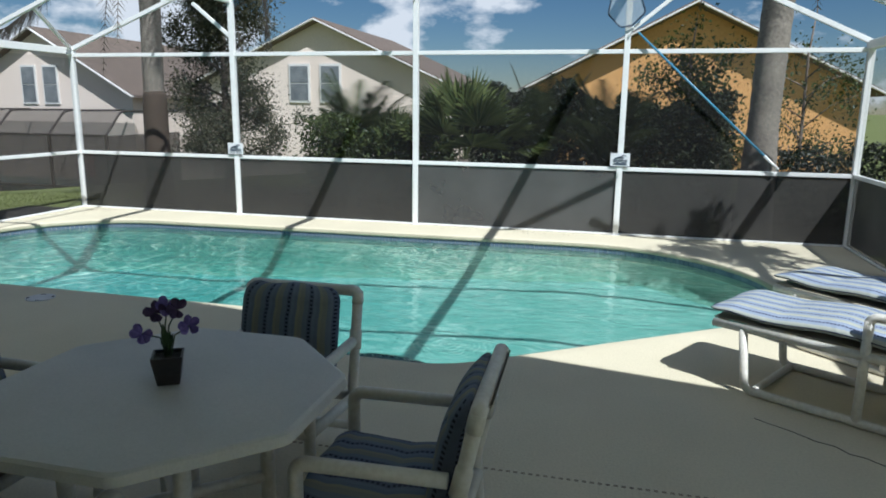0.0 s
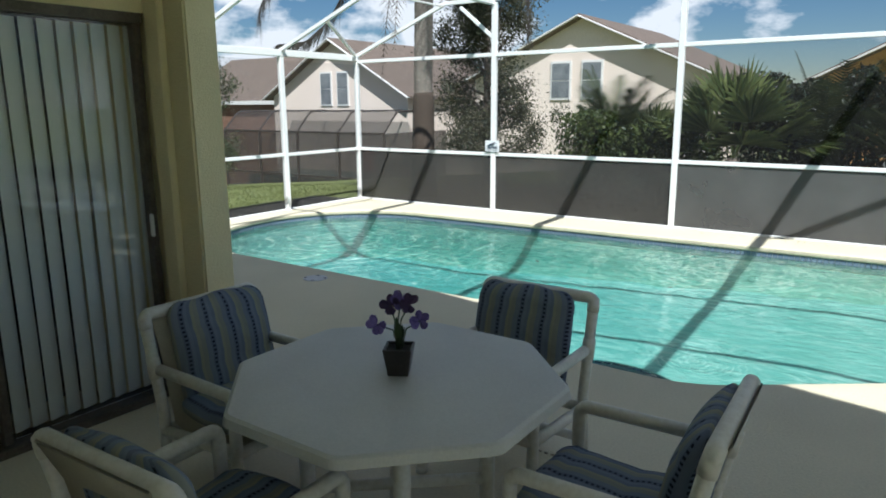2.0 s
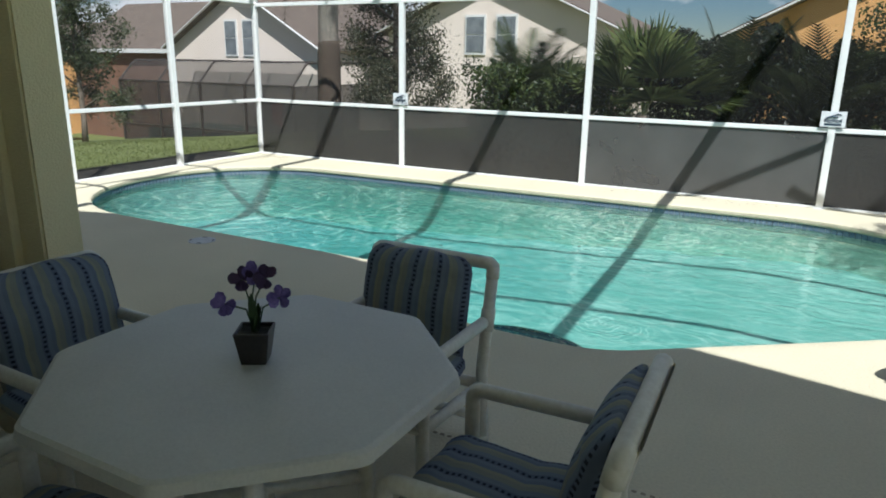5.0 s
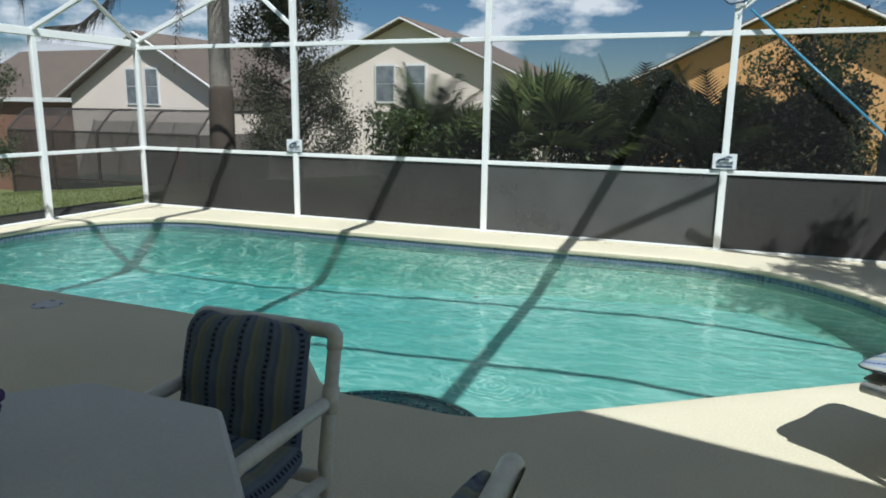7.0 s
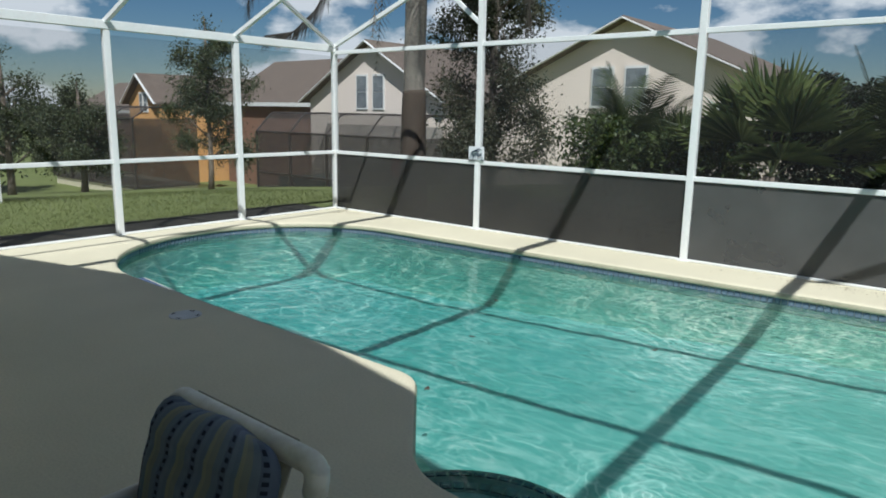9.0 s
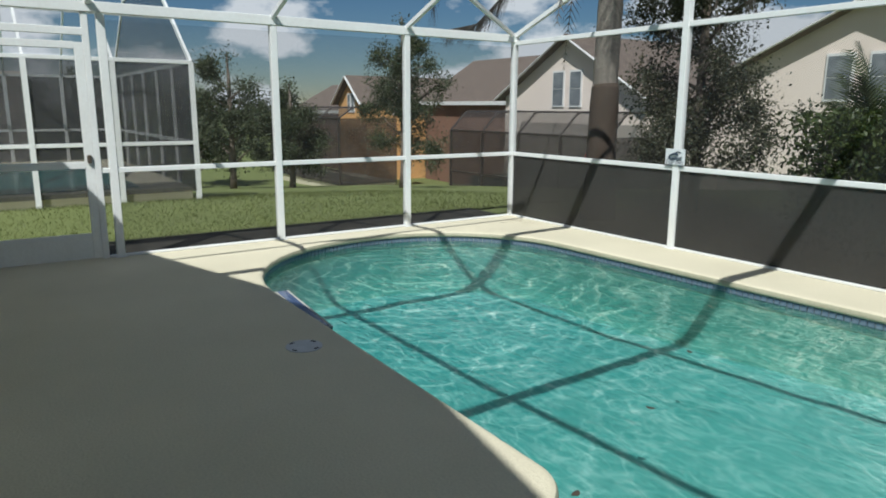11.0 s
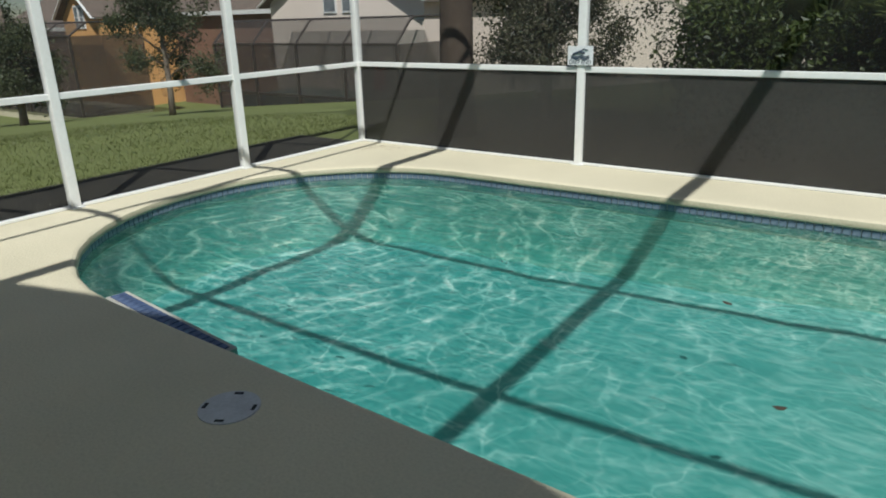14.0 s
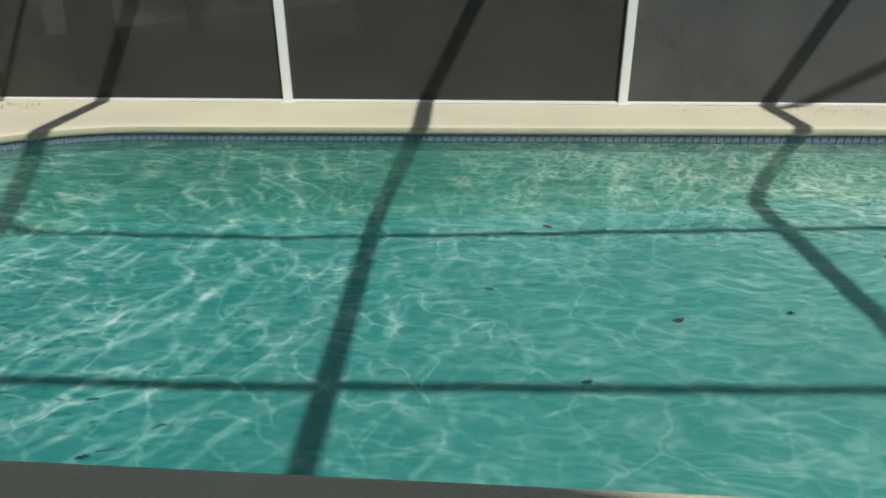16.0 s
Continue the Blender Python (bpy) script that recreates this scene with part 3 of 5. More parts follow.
def build_pool():
    pool = thing("swimming_pool", "kidney-shaped pool with turquoise plaster and blue waterline tile", "swimming pool", kind="structure")
    bm = bmesh.new()
    n = len(EDGE)
    spec = [(0.03, -0.205, 0), (0.03, -0.30, 0), (0.015, 0, 0.6), (-0.03, 0, 0.85), (-0.09, 0, 0.97), (-0.16, 0, 1.03)]
    rings = []
    for d, z, k in spec:
        rings.append([bm.verts.new((p[0], p[1], z if k == 0 else -0.30 + k * (floor_depth(*p) + 0.30))) for p in offset(EDGE, d)])
    for a, b in zip(rings, rings[1:]):
        for i in range(n):
            bm.faces.new((a[i], a[(i + 1) % n], b[(i + 1) % n], b[i]))
    bmesh.ops.recalc_face_normals(bm, faces=bm.faces[:])
    bmesh.ops.reverse_faces(bm, faces=bm.faces[:])
    smooth(part("basin", bm, M_WALLPLASTER, pool, "pale turquoise plaster basin"))
    for name, m, lo, hi, words in (("upper_wall", M_SANDWALL, -0.197, -0.062, "paler sandy plaster under the tiles"), ("pale_line", M_PALE_LINE, -0.205, -0.197, "thin pale line below the sandy plaster")):
        bm = bmesh.new()
        top, low = [[bm.verts.new((*q, z)) for q in offset(EDGE, 0.03)] for z in (hi, lo)]
        for i in range(n):
            bm.faces.new((top[i], top[(i + 1) % n], low[(i + 1) % n], low[i]))
        part(name, bm, m, pool, words)
    # floor bumps stand in for light and shadows wavering through rippled water
    nx, ny = 170, 90
    fv = []
    for j in range(ny):
        for i in range(nx):
            x, y = -8.2 + 10.5 * i / (nx - 1), 3.5 + 5.6 * j / (ny - 1)
            fv.append((x, y, floor_depth(x, y) + 0.016 * noise.noise(Vector((x * 2.1, y * 2.1, 3))) + 0.008 * noise.noise(Vector((x * 5, y * 5, 9)))))
    ff = [(j * nx + i, j * nx + i + 1, j * nx + i + nx + 1, j * nx + i + nx) for j in range(ny - 1) for i in range(nx - 1)]
    smooth(raw("pool_floor", fv, ff, M_PLASTER, pool, "plaster floor, bumped to imitate shadows wavering through water"))
    # tiled ledge at the west end of the near side
    a, b = Vector((-6.22, 5.06, 0)), Vector((-5.05, 4.955, 0))
    d = (b - a).normalized()
    s = Vector((-d.y, d.x, 0))
    bm = bmesh.new()
    quad = [a - s * 0.06, b - s * 0.06, b + s * 0.125, a + s * 0.125]
    prism([(p.x, p.y) for p in quad], -0.5, -0.108, bm)
    ledge = part("ledge", bm, M_GROUT, pool, "narrow ledge with a row of blue tile")
    bmt = bmesh.new()
    box(bmt, -0.027, -0.042, -0.004, 0.027, 0.042, 0.004, 0.002)
    first_tile = part("tile", bmt, M_TILE_MID, ledge)
    for k in range(19):
        o = first_tile if k == 0 else new("tile", first_tile.data)
        o.parent = ledge
        c = a + d * (0.045 + 0.06 * k) + s * 0.058
        o.matrix_basis = pose(c.x, c.y, -0.105, 0, 0, math.degrees(math.atan2(d.y, d.x)))
    # entry step in the cove with two rows of tile along its nosing
    cx, cy, sweep = -1.30, 3.985, [math.radians(2 + 176 * k / 28) for k in range(29)]
    at = lambda r, a: (cx + r * math.cos(a), cy + r * math.sin(a))
    bm = bmesh.new()
    prism([at(0.66, a) for a in sweep], -0.80, -0.215, bm)
    part("entry_step", bm, M_PLASTER, pool, "curved entry step under water")
    bm = bmesh.new()
    prism([at(0.652, a) for a in sweep] + [at(0.455, a) for a in sweep[::-1]], -0.2145, -0.209, bm)
    nosing = part("step_nosing", bm, M_GROUT, pool, "pale grout band with two rows of dark blue tile")
    for r, deep, count in ((0.502, 0.030, 24), (0.608, 0.016, 29)):
        bmt = bmesh.new()
        half = 0.42 * r * math.pi * 0.96 / count
        box(bmt, -half, -deep, -0.004, half, deep, 0.004, 0.002)
        first = part("tile", bmt, M_TILE_DARK, nosing)
        for k in range(count):
            a = math.radians(4 + 172 * (k + 0.5) / count)
            o = first if k == 0 else new("tile", first.data)
            o.parent = nosing
            o.matrix_basis = pose(*at(r, a), -0.2075, 0, 0, math.degrees(a) + 90)
    # grout band and waterline tiles
    bm = bmesh.new()
    a = [bm.verts.new((*p, -0.062)) for p in offset(EDGE, 0.024)]
    b = [bm.verts.new((*p, -0.19)) for p in offset(EDGE, 0.024)]
    for i in range(n):
        bm.faces.new((a[i], a[(i + 1) % n], b[(i + 1) % n], b[i]))
    part("grout_band", bm, M_GROUT, pool)
    bmt = bmesh.new()
    box(bmt, -0.0265, -0.004, -0.028, 0.0265, 0.004, 0.028, 0.002)
    sample = part("tile", bmt, M_TILE, pool)
    # even walk round the edge
    line = offset(EDGE, 0.020)
    seg, rest_v, rest_f = [], [], []
    carry = 0.0
    for p, q in zip(line, line[1:] + line[:1]):
        p, q = Vector(p), Vector(q)
        L, d = (q - p).length, (q - p).normalized()
        while carry < L:
            seg.append((p + d * carry, math.degrees(math.atan2(d.y, d.x))))
            carry += 0.058
        carry -= L
    seg.sort(key=lambda s: abs(s[0].x + 5.2) + 0.2 * abs(s[0].y - 8))
    for i, (c, ang) in enumerate(seg):
        if i < 300:
            ob = sample if i == 0 else new("tile", sample.data)
            ob.parent = pool
            ob.matrix_basis = pose(c.x, c.y, -0.094, 0, 0, ang)
        else:
            m = pose(c.x, c.y, -0.094, 0, 0, ang)
            k = len(rest_v)
            rest_v += [m @ Vector(v) for v in ((-0.0265, -0.004, -0.028), (0.0265, -0.004, -0.028), (0.0265, -0.004, 0.028), (-0.0265, -0.004, 0.028), (-0.0265, 0.004, -0.028), (0.0265, 0.004, -0.028), (0.0265, 0.004, 0.028), (-0.0265, 0.004, 0.028))]
            rest_f += [tuple(k + j for j in f) for f in ((0, 1, 2, 3), (7, 6, 5, 4), (4, 5, 1, 0), (3, 2, 6, 7), (1, 5, 6, 2), (4, 0, 3, 7))]
    raw("waterline_tiles", rest_v, rest_f, M_TILE, pool, "row of small blue glazed tiles", kind="stuff")
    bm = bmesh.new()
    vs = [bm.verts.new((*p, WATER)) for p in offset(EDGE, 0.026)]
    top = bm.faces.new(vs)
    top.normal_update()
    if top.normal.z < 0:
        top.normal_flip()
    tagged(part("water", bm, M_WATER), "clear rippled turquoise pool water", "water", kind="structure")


build_pool()

# ---- screen enclosure ----
def build_enclosure():
    enc = thing("screen_enclosure", "white aluminium screen enclosure around the pool", "screen enclosure", kind="structure")
    P = 0.075

    def post(x, y, top, w=P, name="post"):
        part(name, cuboid(x - w / 2, y - w / 2, 0, x + w / 2, y + w / 2, top, 0.004), M_ALU, enc)

    def foot(x, y):
        part("base_clip", cuboid(x - 0.06, y - 0.055, 0.0, x + 0.06, y + 0.055, 0.012, 0.003), M_ALU, enc)

    wx, ex = XW + 1.90, XE - 1.55
    # far wall: tall posts run to the sloped and flat top members
    post(XW, YF, EAVE)
    post(XE, YF, EAVE)
    for x in POST_X:
        post(x, YF, TOP - 0.05)
        foot(x, YF)
    xs = [XW] + POST_X + [XE]
    for a, b in zip(xs, xs[1:]):
        part("chair_rail", bar((a + P / 2, YF, RAIL), (b - P / 2, YF, RAIL), 0.05, 0.05), M_ALU, enc)
        part("eave_beam", bar((a + P / 2, YF, EAVE - 0.03), (b - P / 2, YF, EAVE - 0.03), 0.05, 0.055), M_ALU, enc)
        part("base_channel", bar((a + P / 2, YF, 0.0135), (b - P / 2, YF, 0.0135), 0.05, 0.025), M_ALU, enc)
        part("kick_panel", cuboid(a + P / 2, YF - 0.003, 0.026, b - P / 2, YF + 0.003, RAIL - 0.026), M_KICK_PALE if a == POST_X[1] else M_KICK, enc, "dense grey privacy screen")
        part("screen", cuboid(a + P / 2, YF - 0.001, RAIL + 0.025, b - P / 2, YF + 0.001, EAVE - 0.06), M_SCREEN, enc)
    part("gable_brace", bar((POST_X[0], YF, EAVE + 0.20), (POST_X[0] - 0.62, YF, TOP - 0.08), 0.04, 0.05), M_ALU, enc)
    part("gable_brace", bar((POST_X[2], YF, EAVE + 0.20), (POST_X[2] + 0.62, YF, TOP - 0.08), 0.04, 0.05), M_ALU, enc)
    # west wall
    ys = [YF] + POST_Y + [3.95]
    for y in POST_Y:
        post(XW, y, EAVE - 0.02)
        foot(XW, y)
    for a, b in zip(ys, ys[1:]):
        part("chair_rail", bar((XW, a - P / 2, RAIL), (XW, b + P / 2, RAIL), 0.05, 0.05), M_ALU, enc)
        part("base_channel", bar((XW, a - P / 2, 0.0135), (XW, b + P / 2, 0.0135), 0.05, 0.025), M_ALU, enc)
        if a - b > 0.5:
            for z0, z1 in ((0.026, RAIL - 0.026), (RAIL + 0.026, EAVE - 0.08)):
                part("screen", cuboid(XW - 0.001, b + P / 2, z0, XW + 0.001, a - P / 2, z1), M_SCREEN, enc)
    part("eave_gutter", bar((XW, YF + 0.05, EAVE + 0.03), (XW, 2.3, EAVE + 0.03), 0.09, 0.10), M_ALU, enc, "white gutter beam")
    # door in the west wall
    door = new("screen_door")
    door.parent = enc
    tagged(door, "white framed screen door with a solid kick plate")
    y0, y1 = 2.97, 3.93
    for y in (y0 - 0.04, y1 + 0.02):
        post(XW, y, EAVE - 0.02, 0.06, "door_post")
    for y in (y0 + 0.04, y1 - 0.05):
        part("stile", cuboid(XW - 0.02, y - 0.04, 0.012, XW + 0.02, y + 0.04, 2.12, 0.004), M_ALU, door)
    for z, h in ((0.95, 0.07), (2.09, 0.07)):
        part("door_rail", cuboid(XW - 0.018, y0 + 0.08, z - h / 2, XW + 0.018, y1 - 0.09, z + h / 2, 0.004), M_ALU, door)
    part("kick_plate", cuboid(XW - 0.012, y0 + 0.08, 0.014, XW + 0.012, y1 - 0.09, 0.27, 0.003), M_ALU, door)
    part("latch", cuboid(XW + 0.02, y1 - 0.07, 0.97, XW + 0.055, y1 - 0.03, 1.05, 0.006), M_TRACK, door)
    part("header", bar((XW, y0 - 0.01, 2.22), (XW, y1 + 0.0, 2.22), 0.05, 0.07), M_ALU, enc)
    for a, b in ((2.9, 2.32),):
        part("chair_rail", bar((XW, a, RAIL), (XW, b, RAIL), 0.05, 0.05), M_ALU, enc)
    # east wall
    for y in POST_Y + [2.6]:
        post(XE, y, EAVE - 0.02)
    ye = [YF] + POST_Y + [2.6]
    for a, b in zip(ye, ye[1:]):
        part("chair_rail", bar((XE, a - P / 2, RAIL), (XE, b + P / 2, RAIL), 0.05, 0.05), M_ALU, enc)
        part("base_channel", bar((XE, a - P / 2, 0.0135), (XE, b + P / 2, 0.0135), 0.05, 0.025), M_ALU, enc)
        # light from behind these panels is put into the paler screen
        part("kick_panel", cuboid(XE - 0.003, b + P / 2, 0.026, XE + 0.003, a - P / 2, RAIL - 0.026), M_KICK_PALE, enc, "dense grey privacy screen")
        part("screen", cuboid(XE - 0.001, b + P / 2, RAIL + 0.025, XE + 0.001, a - P / 2, EAVE - 0.06), M_SCREEN, enc)
    part("eave_gutter", bar((XE, YF + 0.05, EAVE + 0.03), (XE, 2.5, EAVE + 0.03), 0.09, 0.10), M_ALU, enc, "white gutter beam")
    # roof: sloped sides and a flat middle
    for i, y in enumerate([YF] + POST_Y[:2] + [3.99]):
        w, h = (0.05, 0.06) if i == 0 else (0.05, 0.055)
        part("rafter", bar((XW, y, EAVE + 0.06), (wx, y, TOP), w, h), M_ALU, enc)
        part("rafter", bar((XE, y, EAVE + 0.06), (ex, y, TOP), w, h), M_ALU, enc)
        if i != 1:
            part("purlin", bar((wx, y, TOP), (ex, y, TOP), w, h), M_ALU, enc)
    for x in [wx] + POST_X:
        wide = 0.105 if x in POST_X else 0.026
        part("roof_beam", bar((x - 0.03, YF - 0.03, TOP - 0.04), (x + 0.22, 2.56, TOP - 0.04), 0.04 if x not in POST_X else 0.085, wide), M_ALU, enc)
    part("wind_brace", bar((ex, 7.84, TOP), (POST_X[2] + 0.04, 7.30, TOP), 0.05, 0.05), M_ALU, enc)
    part("hip_brace", bar((XW, YF, EAVE + 0.06), (XW + 1.0, POST_Y[0] + 0.03, EAVE + 0.06 + (TOP - EAVE - 0.06) * 1.0 / 1.9), 0.04, 0.05), M_ALU, enc)


build_enclosure()


# ---- the house beside the deck ----
def build_house():
    sx = -3.17
    w = thing("wall_west", "yellow stucco wall around the sliding door", "wall", kind="structure")
    part("wall_below", cuboid(sx - 0.2, -2.4, 0, sx, -2.0, 2.40), M_STUCCO, w)
    part("wall_above", cuboid(sx - 0.2, -2.0, 2.15, sx, 2.25, 2.40), M_STUCCO, w)
    tagged(part("wall_pier", cuboid(-3.32, 2.25, 0, -2.87, 2.45, 2.55, 0.012), M_STUCCO), "yellow stucco wall end beside the sliding door", "wall", kind="structure")
    part("pier_return", cuboid(-3.16, 2.205, 0, -3.04, 2.249, 2.55, 0.004), M_STUCCO, w)
    tagged(part("wall_north", cuboid(-8.2, 1.95, 0, -3.323, 2.26, 2.34), M_STUCCO), "yellow stucco house wall", "wall", kind="structure")
    # wall out of view, kept white as a reflector for the lanai
    tagged(part("wall_south", cuboid(sx - 0.2, -2.6, 0, 3.25, -2.4, 2.40), M_CEIL), "unseen house wall, pale to bounce light into the lanai", "wall", kind="structure")
    tagged(part("wall_east", cuboid(3.0, 2.20, 0, 3.25, 2.45, 2.30, 0.012), M_STUCCO), "yellow stucco pier at the lanai corner", "wall", kind="structure")
    tagged(part("ceiling", cuboid(-3.32, -2.6, 2.40, 3.25, 2.42, 2.45), M_CEIL), "white lanai ceiling", "ceiling", kind="structure")
    # gable roof
    bm = bmesh.new()
    ax, az, k = -2.48, 4.75, 0.388
    x0, x1 = -9.0, 3.3
    for y0, y1 in ((2.486, -7.0),):
        pts = [(x0, az - k * (ax - x0)), (ax, az), (x1, az - k * (x1 - ax))]
        top = [[bm.verts.new((x, y, z)) for x, z in pts] for y in (y0, y1)]
        low = [[bm.verts.new((x, y, z - 0.16)) for x, z in pts] for y in (y0, y1)]
        for i in (0, 1):
            bm.faces.new((top[0][i], top[0][i + 1], top[1][i + 1], top[1][i]))
            bm.faces.new((low[0][i], low[1][i], low[1][i + 1], low[0][i + 1]))
            bm.faces.new((top[0][i], low[0][i], low[0][i + 1], top[0][i + 1]))
            bm.faces.new((top[1][i], top[1][i + 1], low[1][i + 1], low[1][i]))
        for i in (0, 2):
            bm.faces.new((top[0][i], top[1][i], low[1][i], low[0][i]))
    bmesh.ops.recalc_face_normals(bm, faces=bm.faces[:])
    roof = tagged(part("house_roof", bm, M_ROOF), "brown shingle gable roof over the lanai", "roof", kind="structure")
    bm = bmesh.new()
    tri = [(-7.6, 2.552), (2.70, 2.552), (ax, az - 0.20)]
    a = [bm.verts.new((x, 2.20, z)) for x, z in tri]
    b = [bm.verts.new((x, 2.42, z)) for x, z in tri]
    bm.faces.new(a)
    bm.faces.new(b[::-1])
    for i in range(3):
        bm.faces.new((a[i], b[i], b[(i + 1) % 3], a[(i + 1) % 3]))
    bmesh.ops.recalc_face_normals(bm, faces=bm.faces[:])
    tagged(part("wall_gable", bm, M_STUCCO), "yellow stucco gable over the lanai opening", "wall", kind="structure")
    # sliding door with vertical blinds behind the glass
    d = thing("door_1", "sliding glass door with closed vertical blinds", "sliding door", kind="structure")
    fx = sx + 0.02
    part("sill_track", cuboid(sx - 0.14, -2.0, 0.0, sx + 0.03, 2.203, 0.045, 0.005), M_TRACK, d, "bronze sill track")
    part("head_frame", cuboid(sx - 0.14, -2.0, 2.10, sx, 2.203, 2.15, 0.004), M_TRACK, d)
    for y in (2.18, 1.30, 0.05, -1.0, -1.97):
        part("stile", cuboid(sx - 0.09, y - 0.02, 0.045, sx - 0.02, y + 0.02, 2.10, 0.004), M_TRACK, d)
    for a, b in ((1.33, 2.145), (0.08, 1.27), (-0.97, 0.02), (-1.94, -1.03)):
        g = part("pane", cuboid(sx - 0.06, a, 0.05, sx - 0.052, b, 2.10), M_GLASS, d)
        g.visible_shadow = False
    part("handle", cuboid(sx - 0.02, 2.145, 0.95, sx + 0.015, 2.158, 1.08, 0.006), M_ALU, d, "pale door pull")
    bl = thing("vertical_blind", "closed pale grey vertical blinds behind the glass door", "blinds")
    slat = None
    for i in range(47):
        y = 2.20 - i * 0.088
        if slat is None:
            bm = bmesh.new()
            prof = [(-0.047 + 0.094 * t / 5, 0.008 * math.sin(math.pi * t / 5)) for t in range(6)]
            lo = [bm.verts.new((v, u, 0.05)) for u, v in prof] + [bm.verts.new((v - 0.002, u, 0.05)) for u, v in prof[::-1]]
            hi = [bm.verts.new((q.co.x, q.co.y, 2.09)) for q in lo]
            for q in range(len(lo)):
                bm.faces.new((lo[q], lo[(q + 1) % 12], hi[(q + 1) % 12], hi[q]))
            bm.faces.new(lo[::-1])
            bm.faces.new(hi)
            slat = part("slat", bm, M_BLIND, bl)
            ob = slat
        else:
            ob = new("slat", slat.data)
            ob.parent = bl
        ob.matrix_basis = pose(sx - 0.13, y, 0, 0, 0, 20 + 3 * math.sin(i * 2.3))
    part("head_rail", cuboid(sx - 0.16, -2.0, 2.092, sx - 0.10, 2.24, 2.099), M_TRACK, bl)
    tagged(part("wall_inner", cuboid(sx - 0.6, -2.4, 0, sx - 0.5, 1.95, 2.55), M_DARK), "near-black wall standing in for the unlit room behind the blinds", "wall", kind="structure")


build_house()


# ---- furniture on the deck ----
def cushion(name, cols, rows, shape, parent, material, piping=True, label=""):
    """A padded cushion: shape(u, v, s) gives the place on face s (1 front, -1 back) for u, v from 0 to 1, and its size is carried into the cloth's UV."""
    W, H = shape(None, None, None)
    verts, faces, uvs = [], [], []
    for s in (1, -1):
        for j in range(rows + 1):
            for i in range(cols + 1):
                u, v = i / cols, j / rows
                verts.append(shape(u, v, s))
                uvs.append(((0.5 - 0.5 * math.cos(math.pi * u)) * W, (0.5 - 0.5 * math.cos(math.pi * v)) * H))
    n = (cols + 1) * (rows + 1)
    at = lambda s, i, j: (0 if s > 0 else n) + j * (cols + 1) + i
    for j in range(rows):
        for i in range(cols):
            faces.append((at(1, i, j), at(1, i + 1, j), at(1, i + 1, j + 1), at(1, i, j + 1)))
            faces.append((at(-1, i, j + 1), at(-1, i + 1, j + 1), at(-1, i + 1, j), at(-1, i, j)))
    ring = [(i, 0) for i in range(cols)] + [(cols, j) for j in range(rows)] + [(i, rows) for i in range(cols, 0, -1)] + [(0, j) for j in range(rows, 0, -1)]
    for a, b in zip(ring, ring[1:] + ring[:1]):
        faces.append((at(1, *b), at(1, *a), at(-1, *a), at(-1, *b)))
    me = bpy.data.meshes.new(name)
    me.from_pydata(verts, [], faces)
    layer = me.uv_layers.new(name="UVMap")
    for lp in me.loops:
        layer.data[lp.index].uv = uvs[lp.vertex_index]
    me.materials.append(material)
    ob = new(name, me)
    ob.parent = parent
    smooth(ob)
    if label:
        tagged(ob, label)
    if piping:
        loop = [Vector(shape(i / cols, j / rows, 0)) for i, j in ring]
        bm = tube(loop + loop[:1], 0.004, seg=5, cap=False)
        smooth(part("piping", bm, M_PIPING, ob, "navy piping"))
    return ob


def pillow_shape(W, H, T, place):
    """Bulging pad W by H, T thick; place(x, y, t) puts it into the thing."""
    def f(u, v, s):
        if u is None:
            return W, H
        u, v = 0.5 - 0.5 * math.cos(math.pi * u), 0.5 - 0.5 * math.cos(math.pi * v)
        e = lambda q: (1 - abs(2 * q - 1) ** 3.2) ** 0.5
        rib = 1 - 0.20 * max(0.0, math.cos((v * H / 0.20) * math.tau)) ** 12
        t = s * T / 2 * (0.06 + 0.94 * e(u) * e(v)) * rib
        rc = min(0.075, W / 4)
        gap = min(v, 1 - v) * H
        pull = rc - math.sqrt(max(0.0, rc * rc - (rc - gap) ** 2)) if gap < rc else 0.0
        sag = 0.012 * math.sin(u * 9 + v * 4)
        return place((u - 0.5) * (W - 2 * pull), v * H + sag * (v - 0.5), t)
    return f


R = 0.025


